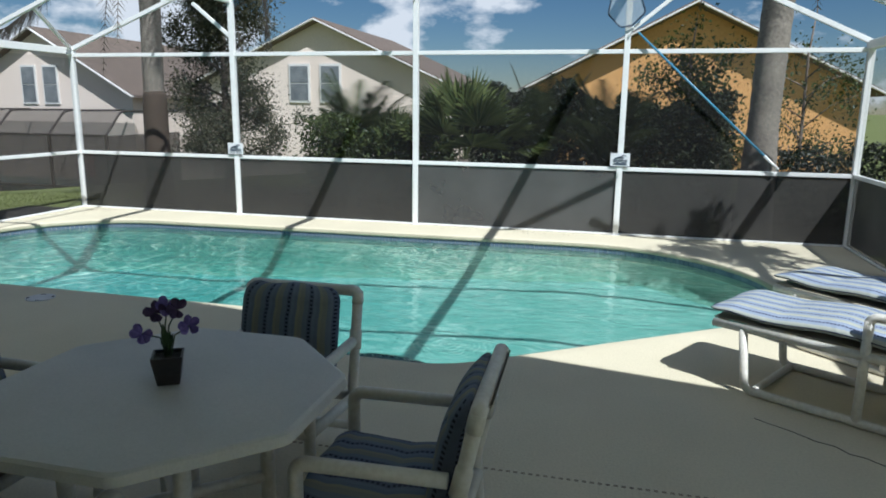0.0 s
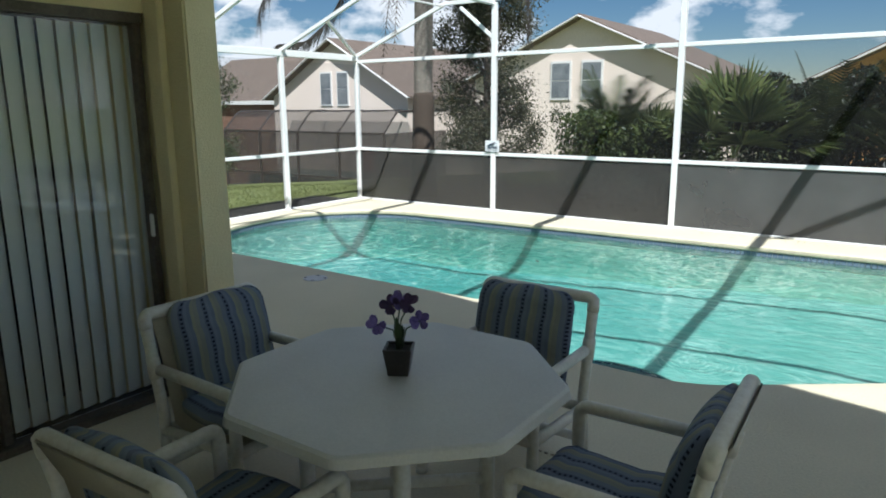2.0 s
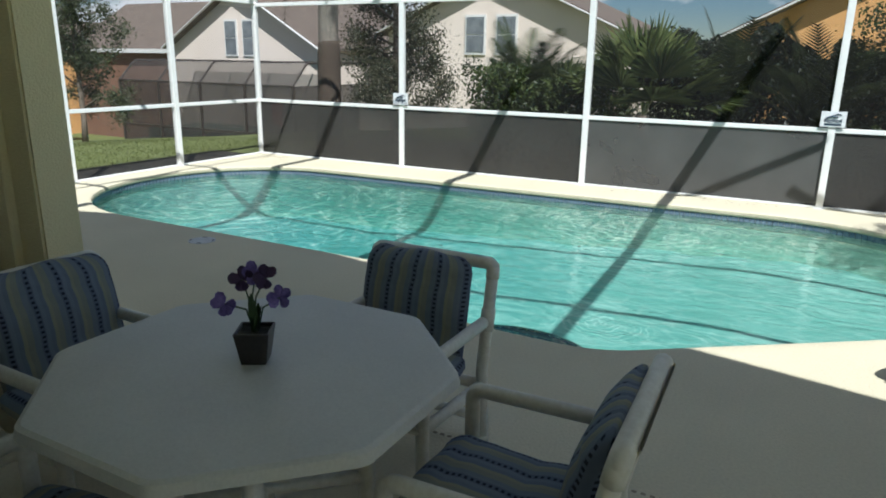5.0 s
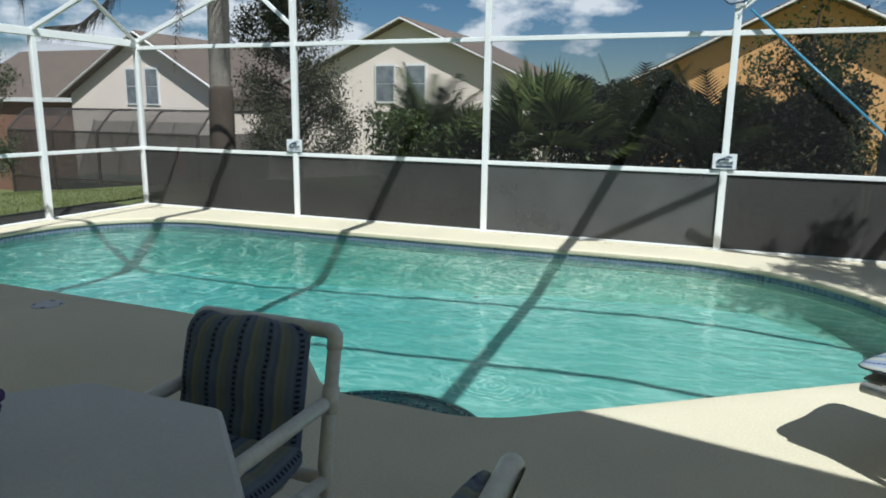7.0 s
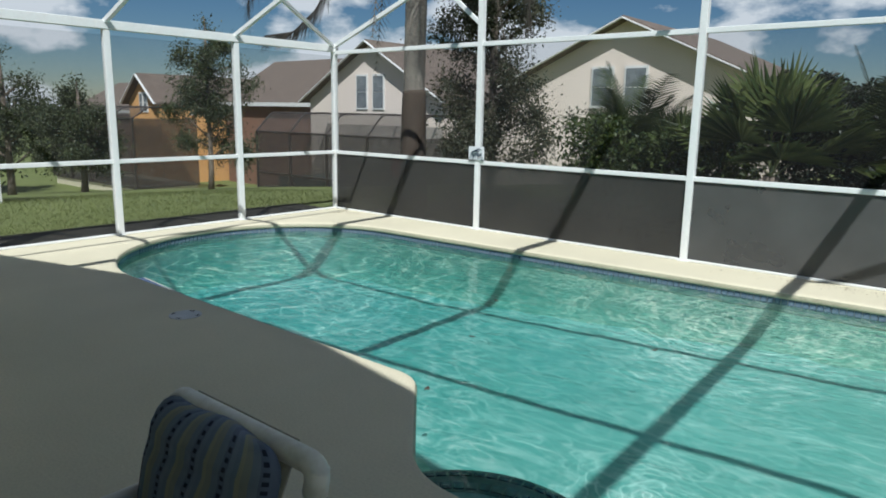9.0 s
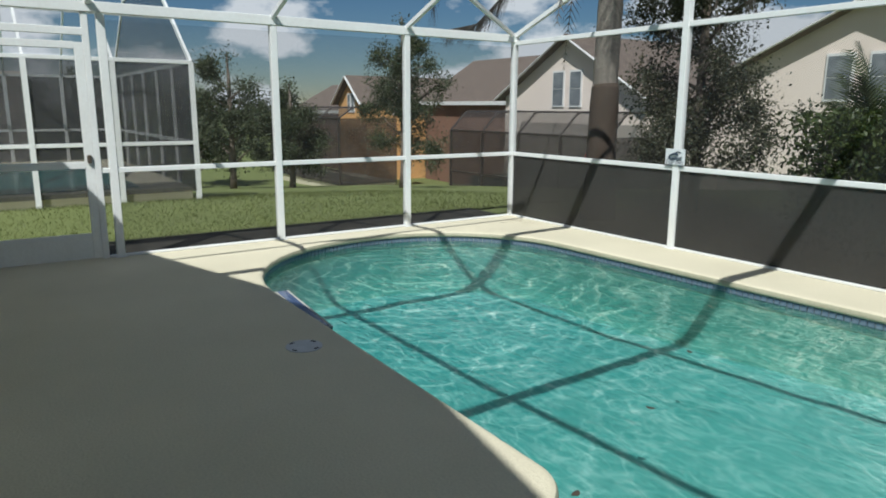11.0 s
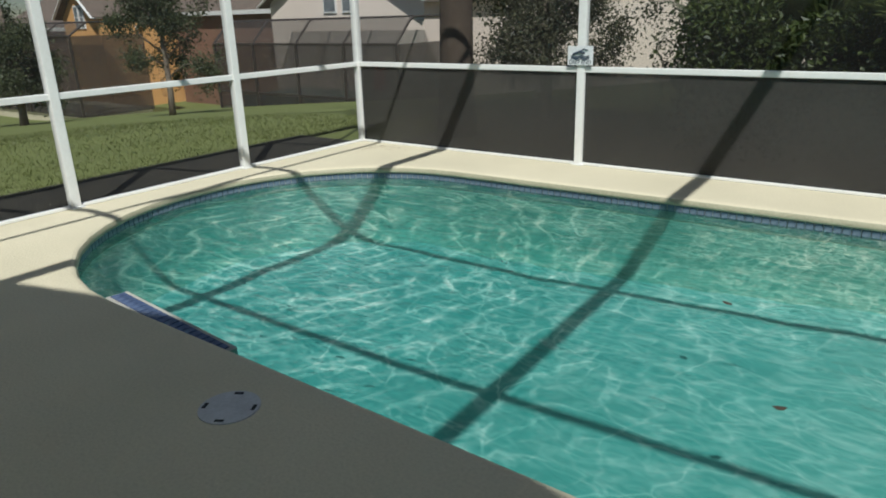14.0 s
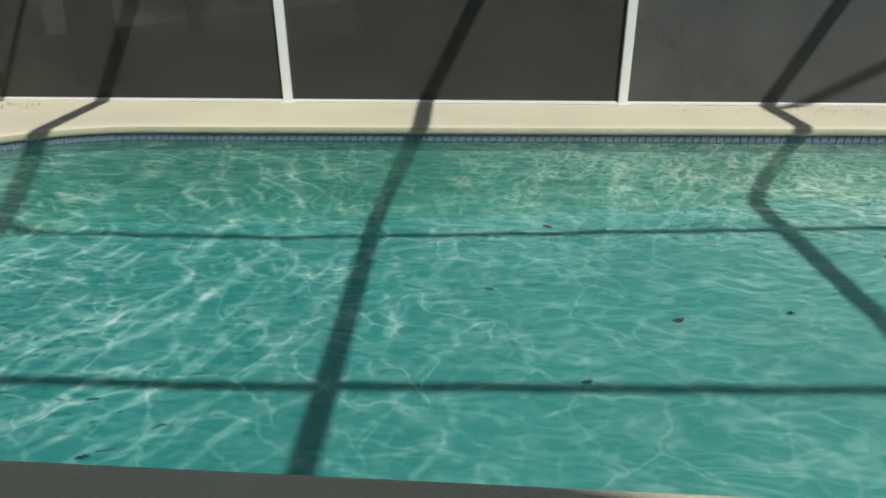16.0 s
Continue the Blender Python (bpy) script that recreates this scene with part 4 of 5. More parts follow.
def build_chair():
    c = thing("patio_chair", "white plastic-pipe patio chair with blue and olive striped cushions", "chair", group="chairs round the patio table")
    hw = 0.285
    top, lean, arm = 0.785, -0.295, 0.555
    for s in (-1, 1):
        smooth(part("side_frame", tube(rounded([(s * hw, 0.29, 0.0), (s * hw, 0.29, arm), (s * hw, -0.205, arm)], 0.04), R), M_PVC, c))
        smooth(part("back_post", tube([(s * hw, -0.23, 0.0), (s * hw, -0.205, 0.34), (s * hw, lean, top)], R), M_PVC, c))
        smooth(part("fitting", tube([(s * hw, -0.238, arm - 0.045), (s * hw, -0.258, arm + 0.045)], R * 1.2), M_PVC, c, "moulded pipe joint"))
        smooth(part("seat_rail", tube([(s * hw, 0.29, 0.31), (s * hw, -0.21, 0.275)], R * 0.95), M_PVC, c))
        for y in (0.29, -0.23):
            smooth(part("foot_cap", tube([(s * hw, y, 0.0), (s * hw, y, 0.03)], R * 1.15), M_PVC, c))
    smooth(part("back_rail", tube(rounded([(-hw, lean + 0.012, top - 0.06), (-hw, lean, top), (hw, lean, top), (hw, lean + 0.012, top - 0.06)], 0.03), R * 1.12), M_PVC, c))
    smooth(part("front_rail", tube([(-hw, 0.29, 0.31), (hw, 0.29, 0.31)], R), M_PVC, c))
    smooth(part("rear_rail", tube([(-hw, -0.21, 0.275), (hw, -0.21, 0.275)], R), M_PVC, c))
    smooth(part("lower_rail", tube([(-hw, -0.228, 0.11), (hw, -0.228, 0.11)], R * 0.9), M_PVC, c))
    # sling that carries the cushions
    bm = bmesh.new()
    prof = [(0.29, 0.337), (0.10, 0.295), (-0.10, 0.275), (-0.19, 0.305), (-0.228, 0.48), (-0.265, 0.66), (lean - 0.032, 0.80)]
    rows = []
    for d in (0, 0.006):
        rows.append([[bm.verts.new((x, y - d * 0.7, z - d)) for x in (-0.245, 0.245)] for y, z in prof])
    for k in range(len(prof) - 1):
        for r, flip in ((rows[0], False), (rows[1], True)):
            q = (r[k][0], r[k][1], r[k + 1][1], r[k + 1][0])
            bm.faces.new(q[::-1] if flip else q)
        for e in (0, 1):
            bm.faces.new((rows[0][k][e], rows[1][k][e], rows[1][k + 1][e], rows[0][k + 1][e]))
    bmesh.ops.recalc_face_normals(bm, faces=bm.faces[:])
    smooth(part("sling", bm, M_SLING, c, "cream sling cloth"))

    def seat_place(x, y, t):
        return (x, -0.17 + y, 0.395 - 0.03 * math.sin(math.pi * min(1, y / 0.46)) + t)

    def back_place(x, y, t):
        a = y / 0.49
        return (x, -0.140 - 0.10 * a - 0.05 * max(0, a - 0.8) + t * 0.98, 0.345 + y * 0.975 + t * 0.15)

    cushion("seat_cushion", 18, 14, pillow_shape(0.51, 0.50, 0.125, seat_place), c, M_CLOTH, False)
    cushion("back_cushion", 18, 16, pillow_shape(0.51, 0.51, 0.135, back_place), c, M_CLOTH, False)
    return c


chair = build_chair()
chair.matrix_basis = pose(-1.14, 2.60, 0, 0, 0, 180)
right_chair = copy_thing(chair, pose(-0.335, 1.985, 0, 0, 0, 92))
left_chair = copy_thing(chair, pose(-2.06, 1.85, 0, 0, 0, -91))
near_chair = copy_thing(chair, pose(-1.31, 1.09, 0, 0, 0, 3))
for who, slip in ((chair, 0.04), (left_chair, -0.045)):
    for o in who.children:
        if o.name.startswith("back_cushion"):
            o.location.x += slip
for o in chair.children:
    if o.name.startswith("sling"):
        o.scale.x, o.location.x = 0.86, 0.034
for who, drop in ((chair, 0.032), (right_chair, 0.045), (left_chair, 0.025), (near_chair, 0.02)):
    for o in who.children:
        if o.name.startswith("back_cushion"):
            o.location.z -= drop


def build_table():
    t = thing("patio_table", "white octagonal patio table on a plastic-pipe base", "table", (-1.13, 1.78, 0))
    oct_ = [(0.62 * math.cos(math.radians(22.5 + 45 * k)), 0.62 * math.sin(math.radians(22.5 + 45 * k)), 0) for k in range(8)]
    loop = [(p.x, p.y) for p in rounded(oct_, 0.07, 5, True)]
    if area(loop) < 0:
        loop = loop[::-1]
    bm = bmesh.new()
    prof = [(0.0, 0.695), (0.006, 0.723), (0.018, 0.73)]
    def inset(d):
        k = 1 - d / 0.55
        return [(x * k, y * k) for x, y in loop]
    rings = [[bm.verts.new((x, y, z)) for x, y in inset(d)] for d, z in [(0.03, 0.695)] + prof]
    n = len(loop)
    for a, b in zip(rings, rings[1:]):
        for i in range(n):
            bm.faces.new((a[i], a[(i + 1) % n], b[(i + 1) % n], b[i]))
    bm.faces.new(rings[0][::-1])
    bm.faces.new(rings[-1])
    part("tabletop", bm, M_TABLE, t)
    for k in range(4):
        a = math.radians(41 + 90 * k)
        x, y = 0.33 * math.cos(a), 0.33 * math.sin(a)
        smooth(part("leg", tube([(x, y, 0), (x, y, 0.695)], 0.028), M_PVC, t))
        b = math.radians(41 + 90 * (k + 1))
        smooth(part("stretcher", tube([(x, y, 0.62), (0.33 * math.cos(b), 0.33 * math.sin(b), 0.62)], 0.024), M_PVC, t))
        smooth(part("foot_cap", tube([(x, y, 0), (x, y, 0.03)], 0.033), M_PVC, t))
    smooth(part("pole_sleeve", tube([(0, 0, 0.45), (0, 0, 0.695)], 0.03), M_PVC, t))
    for k in range(2):
        a = math.radians(41 + 90 * k)
        x, y = 0.33 * math.cos(a), 0.33 * math.sin(a)
        smooth(part("cross_rail", tube([(x, y, 0.30), (-x, -y, 0.30)], 0.022), M_PVC, t))


build_table()


def build_plant():
    rng = np.random.default_rng(5)
    z0 = 0.73
    p = thing("potted_plant", "small artificial violet pansy in a square black pot", "potted plant", (-1.125, 1.79, z0), 30)
    p.scale = (1.2, 1.2, 1.28)
    bm = bmesh.new()
    a = [bm.verts.new((x * 0.030, y * 0.030, 0)) for x, y in ((-1, -1), (1, -1), (1, 1), (-1, 1))]
    b = [bm.verts.new((x * 0.043, y * 0.043, 0.080)) for x, y in ((-1, -1), (1, -1), (1, 1), (-1, 1))]
    c = [bm.verts.new((x * 0.037, y * 0.037, 0.080)) for x, y in ((-1, -1), (1, -1), (1, 1), (-1, 1))]
    d = [bm.verts.new((x * 0.036, y * 0.036, 0.070)) for x, y in ((-1, -1), (1, -1), (1, 1), (-1, 1))]
    bm.faces.new(a[::-1])
    for s, t in ((a, b), (b, c), (c, d)):
        for i in range(4):
            bm.faces.new((s[i], s[(i + 1) % 4], t[(i + 1) % 4], t[i]))
    bmesh.ops.bevel(bm, geom=[e for e in bm.edges], offset=0.002, segments=1, affect="EDGES")
    part("pot", bm, M_POT, p, "square tapered black pot")
    bm = bmesh.new()
    bmesh.ops.create_grid(bm, x_segments=8, y_segments=8, size=0.036)
    for v in bm.verts:
        v.co.z = 0.070 + 0.004 * rng.random()
    part("soil", bm, M_SOIL_SHADE, p)
    heads = [((-0.026, 0.012, 0.192), M_PETAL_DARK), ((0.034, 0.0, 0.200), M_PETAL_DARK), ((0.006, 0.02, 0.205), M_PETAL), ((-0.058, -0.03, 0.148), M_PETAL), ((0.062, 0.015, 0.148), M_PETAL)]
    for (x, y, z), m in heads:
        root = Vector((rng.normal() * 0.006, rng.normal() * 0.006, 0.07))
        mid = root.lerp(Vector((x, y, z)), 0.55) + Vector((-x * 0.25, -y * 0.25, 0.015))
        smooth(part("stem", tube([root, mid, (x, y, z)], 0.0022, seg=6), M_STEM, p))
        bm = bmesh.new()
        for k in range(5):
            ang = k * 1.257 + rng.random()
            dirn = Vector((math.cos(ang), math.sin(ang) * 0.55 - 0.25, math.sin(ang) * 0.85)).normalized()
            side = dirn.cross(Vector((0.2, -1, 0.3))).normalized()
            nrm = dirn.cross(side)
            o = Vector((x, y, z))
            L, Wd = 0.030 + 0.004 * rng.random(), 0.022 + 0.005 * rng.random()
            ring = [o + dirn * L * f + side * Wd * 0.5 * g + nrm * 0.005 * math.sin(f * 5) for f, g in ((0, 0.1), (0.35, 0.9), (0.75, 1.0), (1.0, 0.35), (1.0, -0.35), (0.75, -1.0), (0.35, -0.9), (0, -0.1))]
            bm.faces.new([bm.verts.new(q) for q in ring])
        part("flower", bm, m, p, "violet fabric flower" if m is M_PETAL else "dark purple fabric flower")
    for k in range(7):
        ang = k * 0.9 + rng.random()
        up = 0.035 + 0.05 * rng.random()
        r = 0.008 + 0.02 * rng.random()
        bm = bmesh.new()
        o, d, s = Vector((0, 0, 0.072)), Vector((math.cos(ang), math.sin(ang), 0)), Vector((-math.sin(ang), math.cos(ang), 0))
        pts = [(0, 0.003), (0.4, 0.010), (0.75, 0.009), (1.0, 0.001)]
        lf = [bm.verts.new(o + d * r * f + Vector((0, 0, up * f)) + s * w) for f, w in pts]
        rt = [bm.verts.new(o + d * r * f + Vector((0, 0, up * f)) - s * w) for f, w in pts]
        for i in range(3):
            bm.faces.new((lf[i], lf[i + 1], rt[i + 1], rt[i]))
        part("leaf", bm, M_STEM, p)


build_plant()


def build_lounger():
    c = thing("sun_lounger", "white plastic-pipe sun lounger with a striped blue cushion", "sun lounger", group="loungers beside the pool")
    hw, L = 0.31, 1.85
    r = 0.025
    for s in (-1, 1):
        smooth(part("side_rail", tube([(s * hw, -0.02, 0.40), (s * hw, L, 0.40)], r), M_PVC, c))
        smooth(part("runner", tube(rounded([(s * hw, 0.16, 0.40), (s * hw, 0.20, 0.027), (s * hw, L - 0.25, 0.027), (s * hw, L - 0.22, 0.40)], 0.05), r), M_PVC, c))
        smooth(part("leg", tube([(s * hw, 0.80, 0.03), (s * hw, 0.80, 0.60)], r), M_PVC, c))
        smooth(part("arm_rest", tube(rounded([(s * hw, 0.80, 0.58), (s * hw, 0.80, 0.62), (s * hw, 1.35, 0.62), (s * hw, 1.38, 0.40)], 0.05), r), M_PVC, c))
    for y in (0.0, 0.45, 0.9, 1.35, L):
        smooth(part("cross_rail", tube([(-hw, y, 0.40), (hw, y, 0.40)], r * 0.9), M_PVC, c))
    smooth(part("low_cross_rail", tube([(-hw, 0.25, 0.027), (hw, 0.25, 0.027)], r * 0.9), M_PVC, c))
    part("sling", cuboid(-hw + 0.02, -0.03, 0.424, hw - 0.02, L, 0.432, 0.003), M_SLING, c, "cream sling cloth")

    def place(x, y, t):
        up = 0.50 * max(0.0, (y - 1.15)) * 0.9
        sag = 0.02 * math.cos(y * 9) - 0.035 * max(0, 1 - y / 0.12)
        return (x, -0.06 + y, 0.485 + up + t + sag * 0.6)

    cushion("cushion", 16, 40, pillow_shape(0.64, 1.9, 0.095, place), c, M_CLOTH_PALE, label="pale striped cushion")
    return c


lounger = build_lounger()
lounger.matrix_basis = pose(1.15, 4.42, 0, 0, 0, -122)
second = copy_thing(lounger, pose(1.76, 5.38, 0, 0, 0, -137))


# ---- small things ----
def build_drain():
    d = thing("skimmer_lid", "round white plastic skimmer lid in the deck", "lid", (-4.45, 4.605, 0))
    bm = bmesh.new()
    loop = [(0.118 * math.cos(k * math.tau / 40), 0.118 * math.sin(k * math.tau / 40)) for k in range(40)]
    prism(loop, 0.0, 0.005, bm)
    part("lid", bm, M_DRAIN, d)
    for k in range(4):
        a = math.radians(30 + 90 * k)
        bm = bar((0.098 * math.cos(a) - 0.018 * math.sin(a), 0.098 * math.sin(a) + 0.018 * math.cos(a), 0.0055), (0.098 * math.cos(a) + 0.018 * math.sin(a), 0.098 * math.sin(a) - 0.018 * math.cos(a), 0.0055), 0.014, 0.003, bevel=0)
        part("finger_slot", bm, M_DARK, d)


build_drain()


def text_mesh(body, size):
    cu = bpy.data.curves.new("lettering", "FONT")
    cu.body, cu.size, cu.align_x, cu.extrude = body, size, "CENTER", 0.0006
    ob = new("lettering", cu)
    me = bpy.data.meshes.new_from_object(ob.evaluated_get(bpy.context.evaluated_depsgraph_get()))
    bpy.data.objects.remove(ob)
    return me


def build_sign(x, words):
    s = thing("depth_sign", "small white sign with a dark swimmer and lettering", "sign", (x, YF - 0.05, 1.015))
    part("plate", cuboid(-0.125, -0.004, -0.085, 0.125, 0.004, 0.085, 0.002), M_SIGN, s)
    bm = bmesh.new()
    for k in range(3):
        tube([(-0.09 + i * 0.02, -0.0055, -0.005 - k * 0.013 + 0.006 * math.sin(i * 1.6)) for i in range(10)], 0.004, bm, 5)
    part("waves", bm, M_INK, s, "dark wave lines")
    bm = tube([(-0.07, -0.0065, 0.012), (0.0, -0.0065, 0.035), (0.045, -0.0065, 0.022)], [0.008, 0.014, 0.010], seg=8)
    tube([(0.0, -0.0065, 0.035), (0.035, -0.0065, 0.06), (0.075, -0.0065, 0.045)], 0.006, bm, 6)
    part("swimmer_mark", bm, M_INK, s, "dark swimmer outline")
    if words:
        me = text_mesh(words, 0.048)
        me.materials.append(M_INK)
        o = new("lettering", me)
        o.parent = s
        o.matrix_basis = pose(0, -0.0055, -0.074, 90)
    else:
        part("lettering", cuboid(-0.085, -0.006, -0.07, 0.085, -0.0042, -0.045), M_INK, s)


build_sign(POST_X[0], "DEEP END")
build_sign(POST_X[2], "")


def build_net():
    n = thing("pool_skimmer_net", "leaf net on a long blue pole on the screen wall", "pool net", (0, YF - 0.08, 0))
    a, b = Vector((0.52, 0, 2.62)), Vector((2.32, 0, 0.95))
    smooth(part("pole", tube([a, b], 0.014), M_BLUEPOLE, n))
    smooth(part("grip", tube([b.lerp(a, 0.10), b.lerp(a, 0.0)], 0.017), M_ALU, n))
    loop = rounded([(0.44, 0, 2.70), (0.60, 0, 2.86), (0.50, 0, 3.12), (0.18, 0, 3.10), (0.14, 0, 2.84), (0.30, 0, 2.68)], 0.07, 5, True)
    smooth(part("hoop", tube(loop + loop[:1], 0.010, seg=8, cap=False), M_INK, n, "dark net hoop"))
    bm = bmesh.new()
    bm.faces.new([bm.verts.new(p) for p in loop])
    part("netting", bm, M_NET, n)
    smooth(part("hook", tube([(0.46, 0.05, 2.66), (0.46, -0.02, 2.64), (0.46, -0.02, 2.69)], 0.006, seg=6), M_ALU, n))


build_net()


# ---- neighbouring houses ----
def window(parent, x, y, z, w, h):
    """A two-pane sash window in a wall that faces -y."""
    win = new("window")
    win.parent = parent
    part("window_frame", cuboid(x - w / 2 - 0.08, y - 0.06, z - 0.08, x + w / 2 + 0.08, y + 0.02, z + h + 0.08, 0.01), M_TRIM, win)
    for k in (0, 1):
        part("pane", cuboid(x - w / 2, y - 0.075, z + k * h / 2 + 0.02, x + w / 2, y - 0.062, z + (k + 1) * h / 2 - 0.02), M_PANE, win)


def gable_house(name, label, ax, y, az, half, slope, depth, base, wall, wins=()):
    """A house whose gable faces -y: apex at (ax, y, az)."""
    h = thing(name, label, "house")
    ez = az - slope * half
    w = half * 0.93
    bm = bmesh.new()
    out = [(ax - w, base), (ax + w, base), (ax + w, az - slope * w - 0.15), (ax, az - 0.15), (ax - w, az - slope * w - 0.15)]
    a = [bm.verts.new((x, y + 0.45, z)) for x, z in out]
    b = [bm.verts.new((x, y + depth, z)) for x, z in out]
    bm.faces.new(a)
    bm.faces.new(b[::-1])
    for i in range(5):
        bm.faces.new((a[i], b[i], b[(i + 1) % 5], a[(i + 1) % 5]))
    bmesh.ops.recalc_face_normals(bm, faces=bm.faces[:])
    part("wall", bm, wall, h)
    for s in (-1, 1):
        bm = bmesh.new()
        pts = [(ax + s * half, ez), (ax, az)]
        top = [[bm.verts.new((x, q, z)) for x, z in pts] for q in (y, y + depth + 0.4)]
        low = [[bm.verts.new((x, q, z - 0.14)) for x, z in pts] for q in (y, y + depth + 0.4)]
        for q in ((top[0][0], top[0][1], top[1][1], top[1][0]), (low[0][0], low[1][0], low[1][1], low[0][1]), (top[0][0], low[0][0], low[0][1], top[0][1]), (top[1][0], top[1][1], low[1][1], low[1][0]), (top[0][0], top[1][0], low[1][0], low[0][0]), (top[0][1], low[0][1], low[1][1], top[1][1])):
            bm.faces.new(q)
        bmesh.ops.recalc_face_normals(bm, faces=bm.faces[:])
        part("roof", bm, M_ROOF, h)
        part("fascia", bar((ax + s * (half + 0.02), y - 0.03, ez - 0.09), (ax, y - 0.03, az - 0.09), 0.05, 0.24, (0, 1, 0)), M_TRIM, h, "white rake board")
    for x, z, ww, hh in wins:
        window(h, x, y + 0.44, z, ww, hh)
    return h


gable_house("house", "beige two-storey house with a brown shingle gable roof", -11.85, 26.9, 5.2, 5.6, 0.45, 10, -5.0, M_BEIGE, ((-12.75, 1.85, 0.8, 1.45), (-11.35, 1.85, 0.8, 1.45)))
gable_house("house", "pale beige two-storey house with a white-trimmed gable", -27.7, 28.8, 5.3, 5.6, 0.58, 12, -5.0, M_BEIGE, ((-28.4, 1.65, 0.75, 1.75), (-27.1, 1.65, 0.75, 1.75)))
gable_house("house", "orange stucco house with a wide white-edged gable", 2.45, 22.0, 4.85, 5.2, 0.50, 11, -2.0, M_ORANGE)
gable_house("house", "small orange gable of a house across the lawn", -46.3, 25.3, 3.75, 2.3, 0.85, 9, -5.0, M_ORANGE, ((-46.6, 1.2, 0.35, 1.2), (-46.0, 1.2, 0.35, 1.2)))


def ridge_house(name, label, x0, x1, y, rz, run, drop, wall):
    """A long house with its ridge along x and its eave towards -y."""
    h = thing(name, label, "house")
    part("wall", cuboid(x0 + 0.4, y + 0.4, -5.0, x1 - 0.4, y + 2 * run - 0.4, rz - drop), wall, h)
    for s in (-1, 1):
        bm = bmesh.new()
        ye = y if s < 0 else y + 2 * run
        q = [(x0, ye, rz - drop), (x1, ye, rz - drop), (x1, y + run, rz), (x0, y + run, rz)]
        a = [bm.verts.new(p) for p in q]
        b = [bm.verts.new((p[0], p[1], p[2] - 0.15)) for p in q]
        bm.faces.new(a)
        bm.faces.new(b[::-1])
        for i in range(4):
            bm.faces.new((a[i], b[i], b[(i + 1) % 4], a[(i + 1) % 4]))
        bmesh.ops.recalc_face_normals(bm, faces=bm.faces[:])
        part("roof", bm, M_ROOF, h)
    part("fascia", cuboid(x0, y - 0.05, rz - drop - 0.22, x1, y - 0.01, rz - drop + 0.02), M_TRIM, h)
    return h


ridge_house("house", "rust-red house wing under a long brown roof", -44, -28.0, 30.0, 5.0, 5.0, 3.1, M_RUST)
ridge_house("house", "low house with a long brown roof across the lawn", -64, -44, 28, 3.6, 4.5, 2.4, M_RUST)


def build_brown_cage(x0, x1, y0, y1, base, eave, top, label):
    c = thing("screened_cage", label, "screen enclosure")
    for i in range(5):
        x = x0 + (x1 - x0) * i / 4
        part("post", cuboid(x - 0.05, y0 - 0.05, base, x + 0.05, y0 + 0.05, eave), M_BRONZE, c)
        part("rafter", tube(rounded([(x, y0, eave), (x, y0 + 1.0, top), (x, y1, top)], 0.6), 0.05, seg=6), M_BRONZE, c)
    for z in (base + 0.9, eave):
        part("rail", cuboid(x0, y0 - 0.03, z - 0.04, x1, y0 + 0.03, z + 0.04), M_BRONZE, c)
    for i in range(4):
        a, b = x0 + (x1 - x0) * i / 4, x0 + (x1 - x0) * (i + 1) / 4
        part("screen", cuboid(a + 0.05, y0 - 0.004, base, b - 0.05, y0 + 0.004, eave - 0.04), M_BROWNSCREEN, c)
        bm = bmesh.new()
        pr = rounded([(0, y0, eave), (0, y0 + 1.0, top), (0, y1, top)], 0.6)
        lo = [[bm.verts.new((x, p.y, p.z)) for p in pr] for x in (a + 0.05, b - 0.05)]
        for k in range(len(pr) - 1):
            bm.faces.new((lo[0][k], lo[1][k], lo[1][k + 1], lo[0][k + 1]))
        part("roof_screen", bm, M_BROWNSCREEN, c)
    part("end_screen", cuboid(x1 - 0.004, y0, base, x1 + 0.004, y1, eave), M_BROWNSCREEN, c)
    tagged(part("pool_surround", cuboid(x0 + 0.1, y0 + 0.1, base - 0.5, x1 - 0.1, y1 - 0.1, base + 0.12), M_DECK), "concrete surround of a neighbouring pool", "pool deck")
    tagged(part("pool_water", cuboid(x0 + 1.5, y0 + 0.7, base + 0.05, x1 - 1.2, y1 - 1.2, base + 0.128), M_POOLFAR), "teal water of a neighbouring pool", "water")
    return c


build_brown_cage(-31.0, -19.8, 24.0, 28.9, -2.7, 0.35, 1.33, "dark bronze screened pool cage beside a house")
build_brown_cage(-50, -38.5, 21.0, 25.0, -3.2, 0.85, 1.5, "dark bronze screened pool cage across the lawn")
tagged(part("pool_water", cuboid(-30, 24.6, -2.6, -21, 28.2, -2.02), M_POOLFAR), "dark green water of a neighbouring pool", "water")
tagged(part("door_panel", cuboid(-40.6, 26.9, -2.8, -39.6, 27.0, -0.6), M_ORANGE), "orange door beside a screened cage", "door")


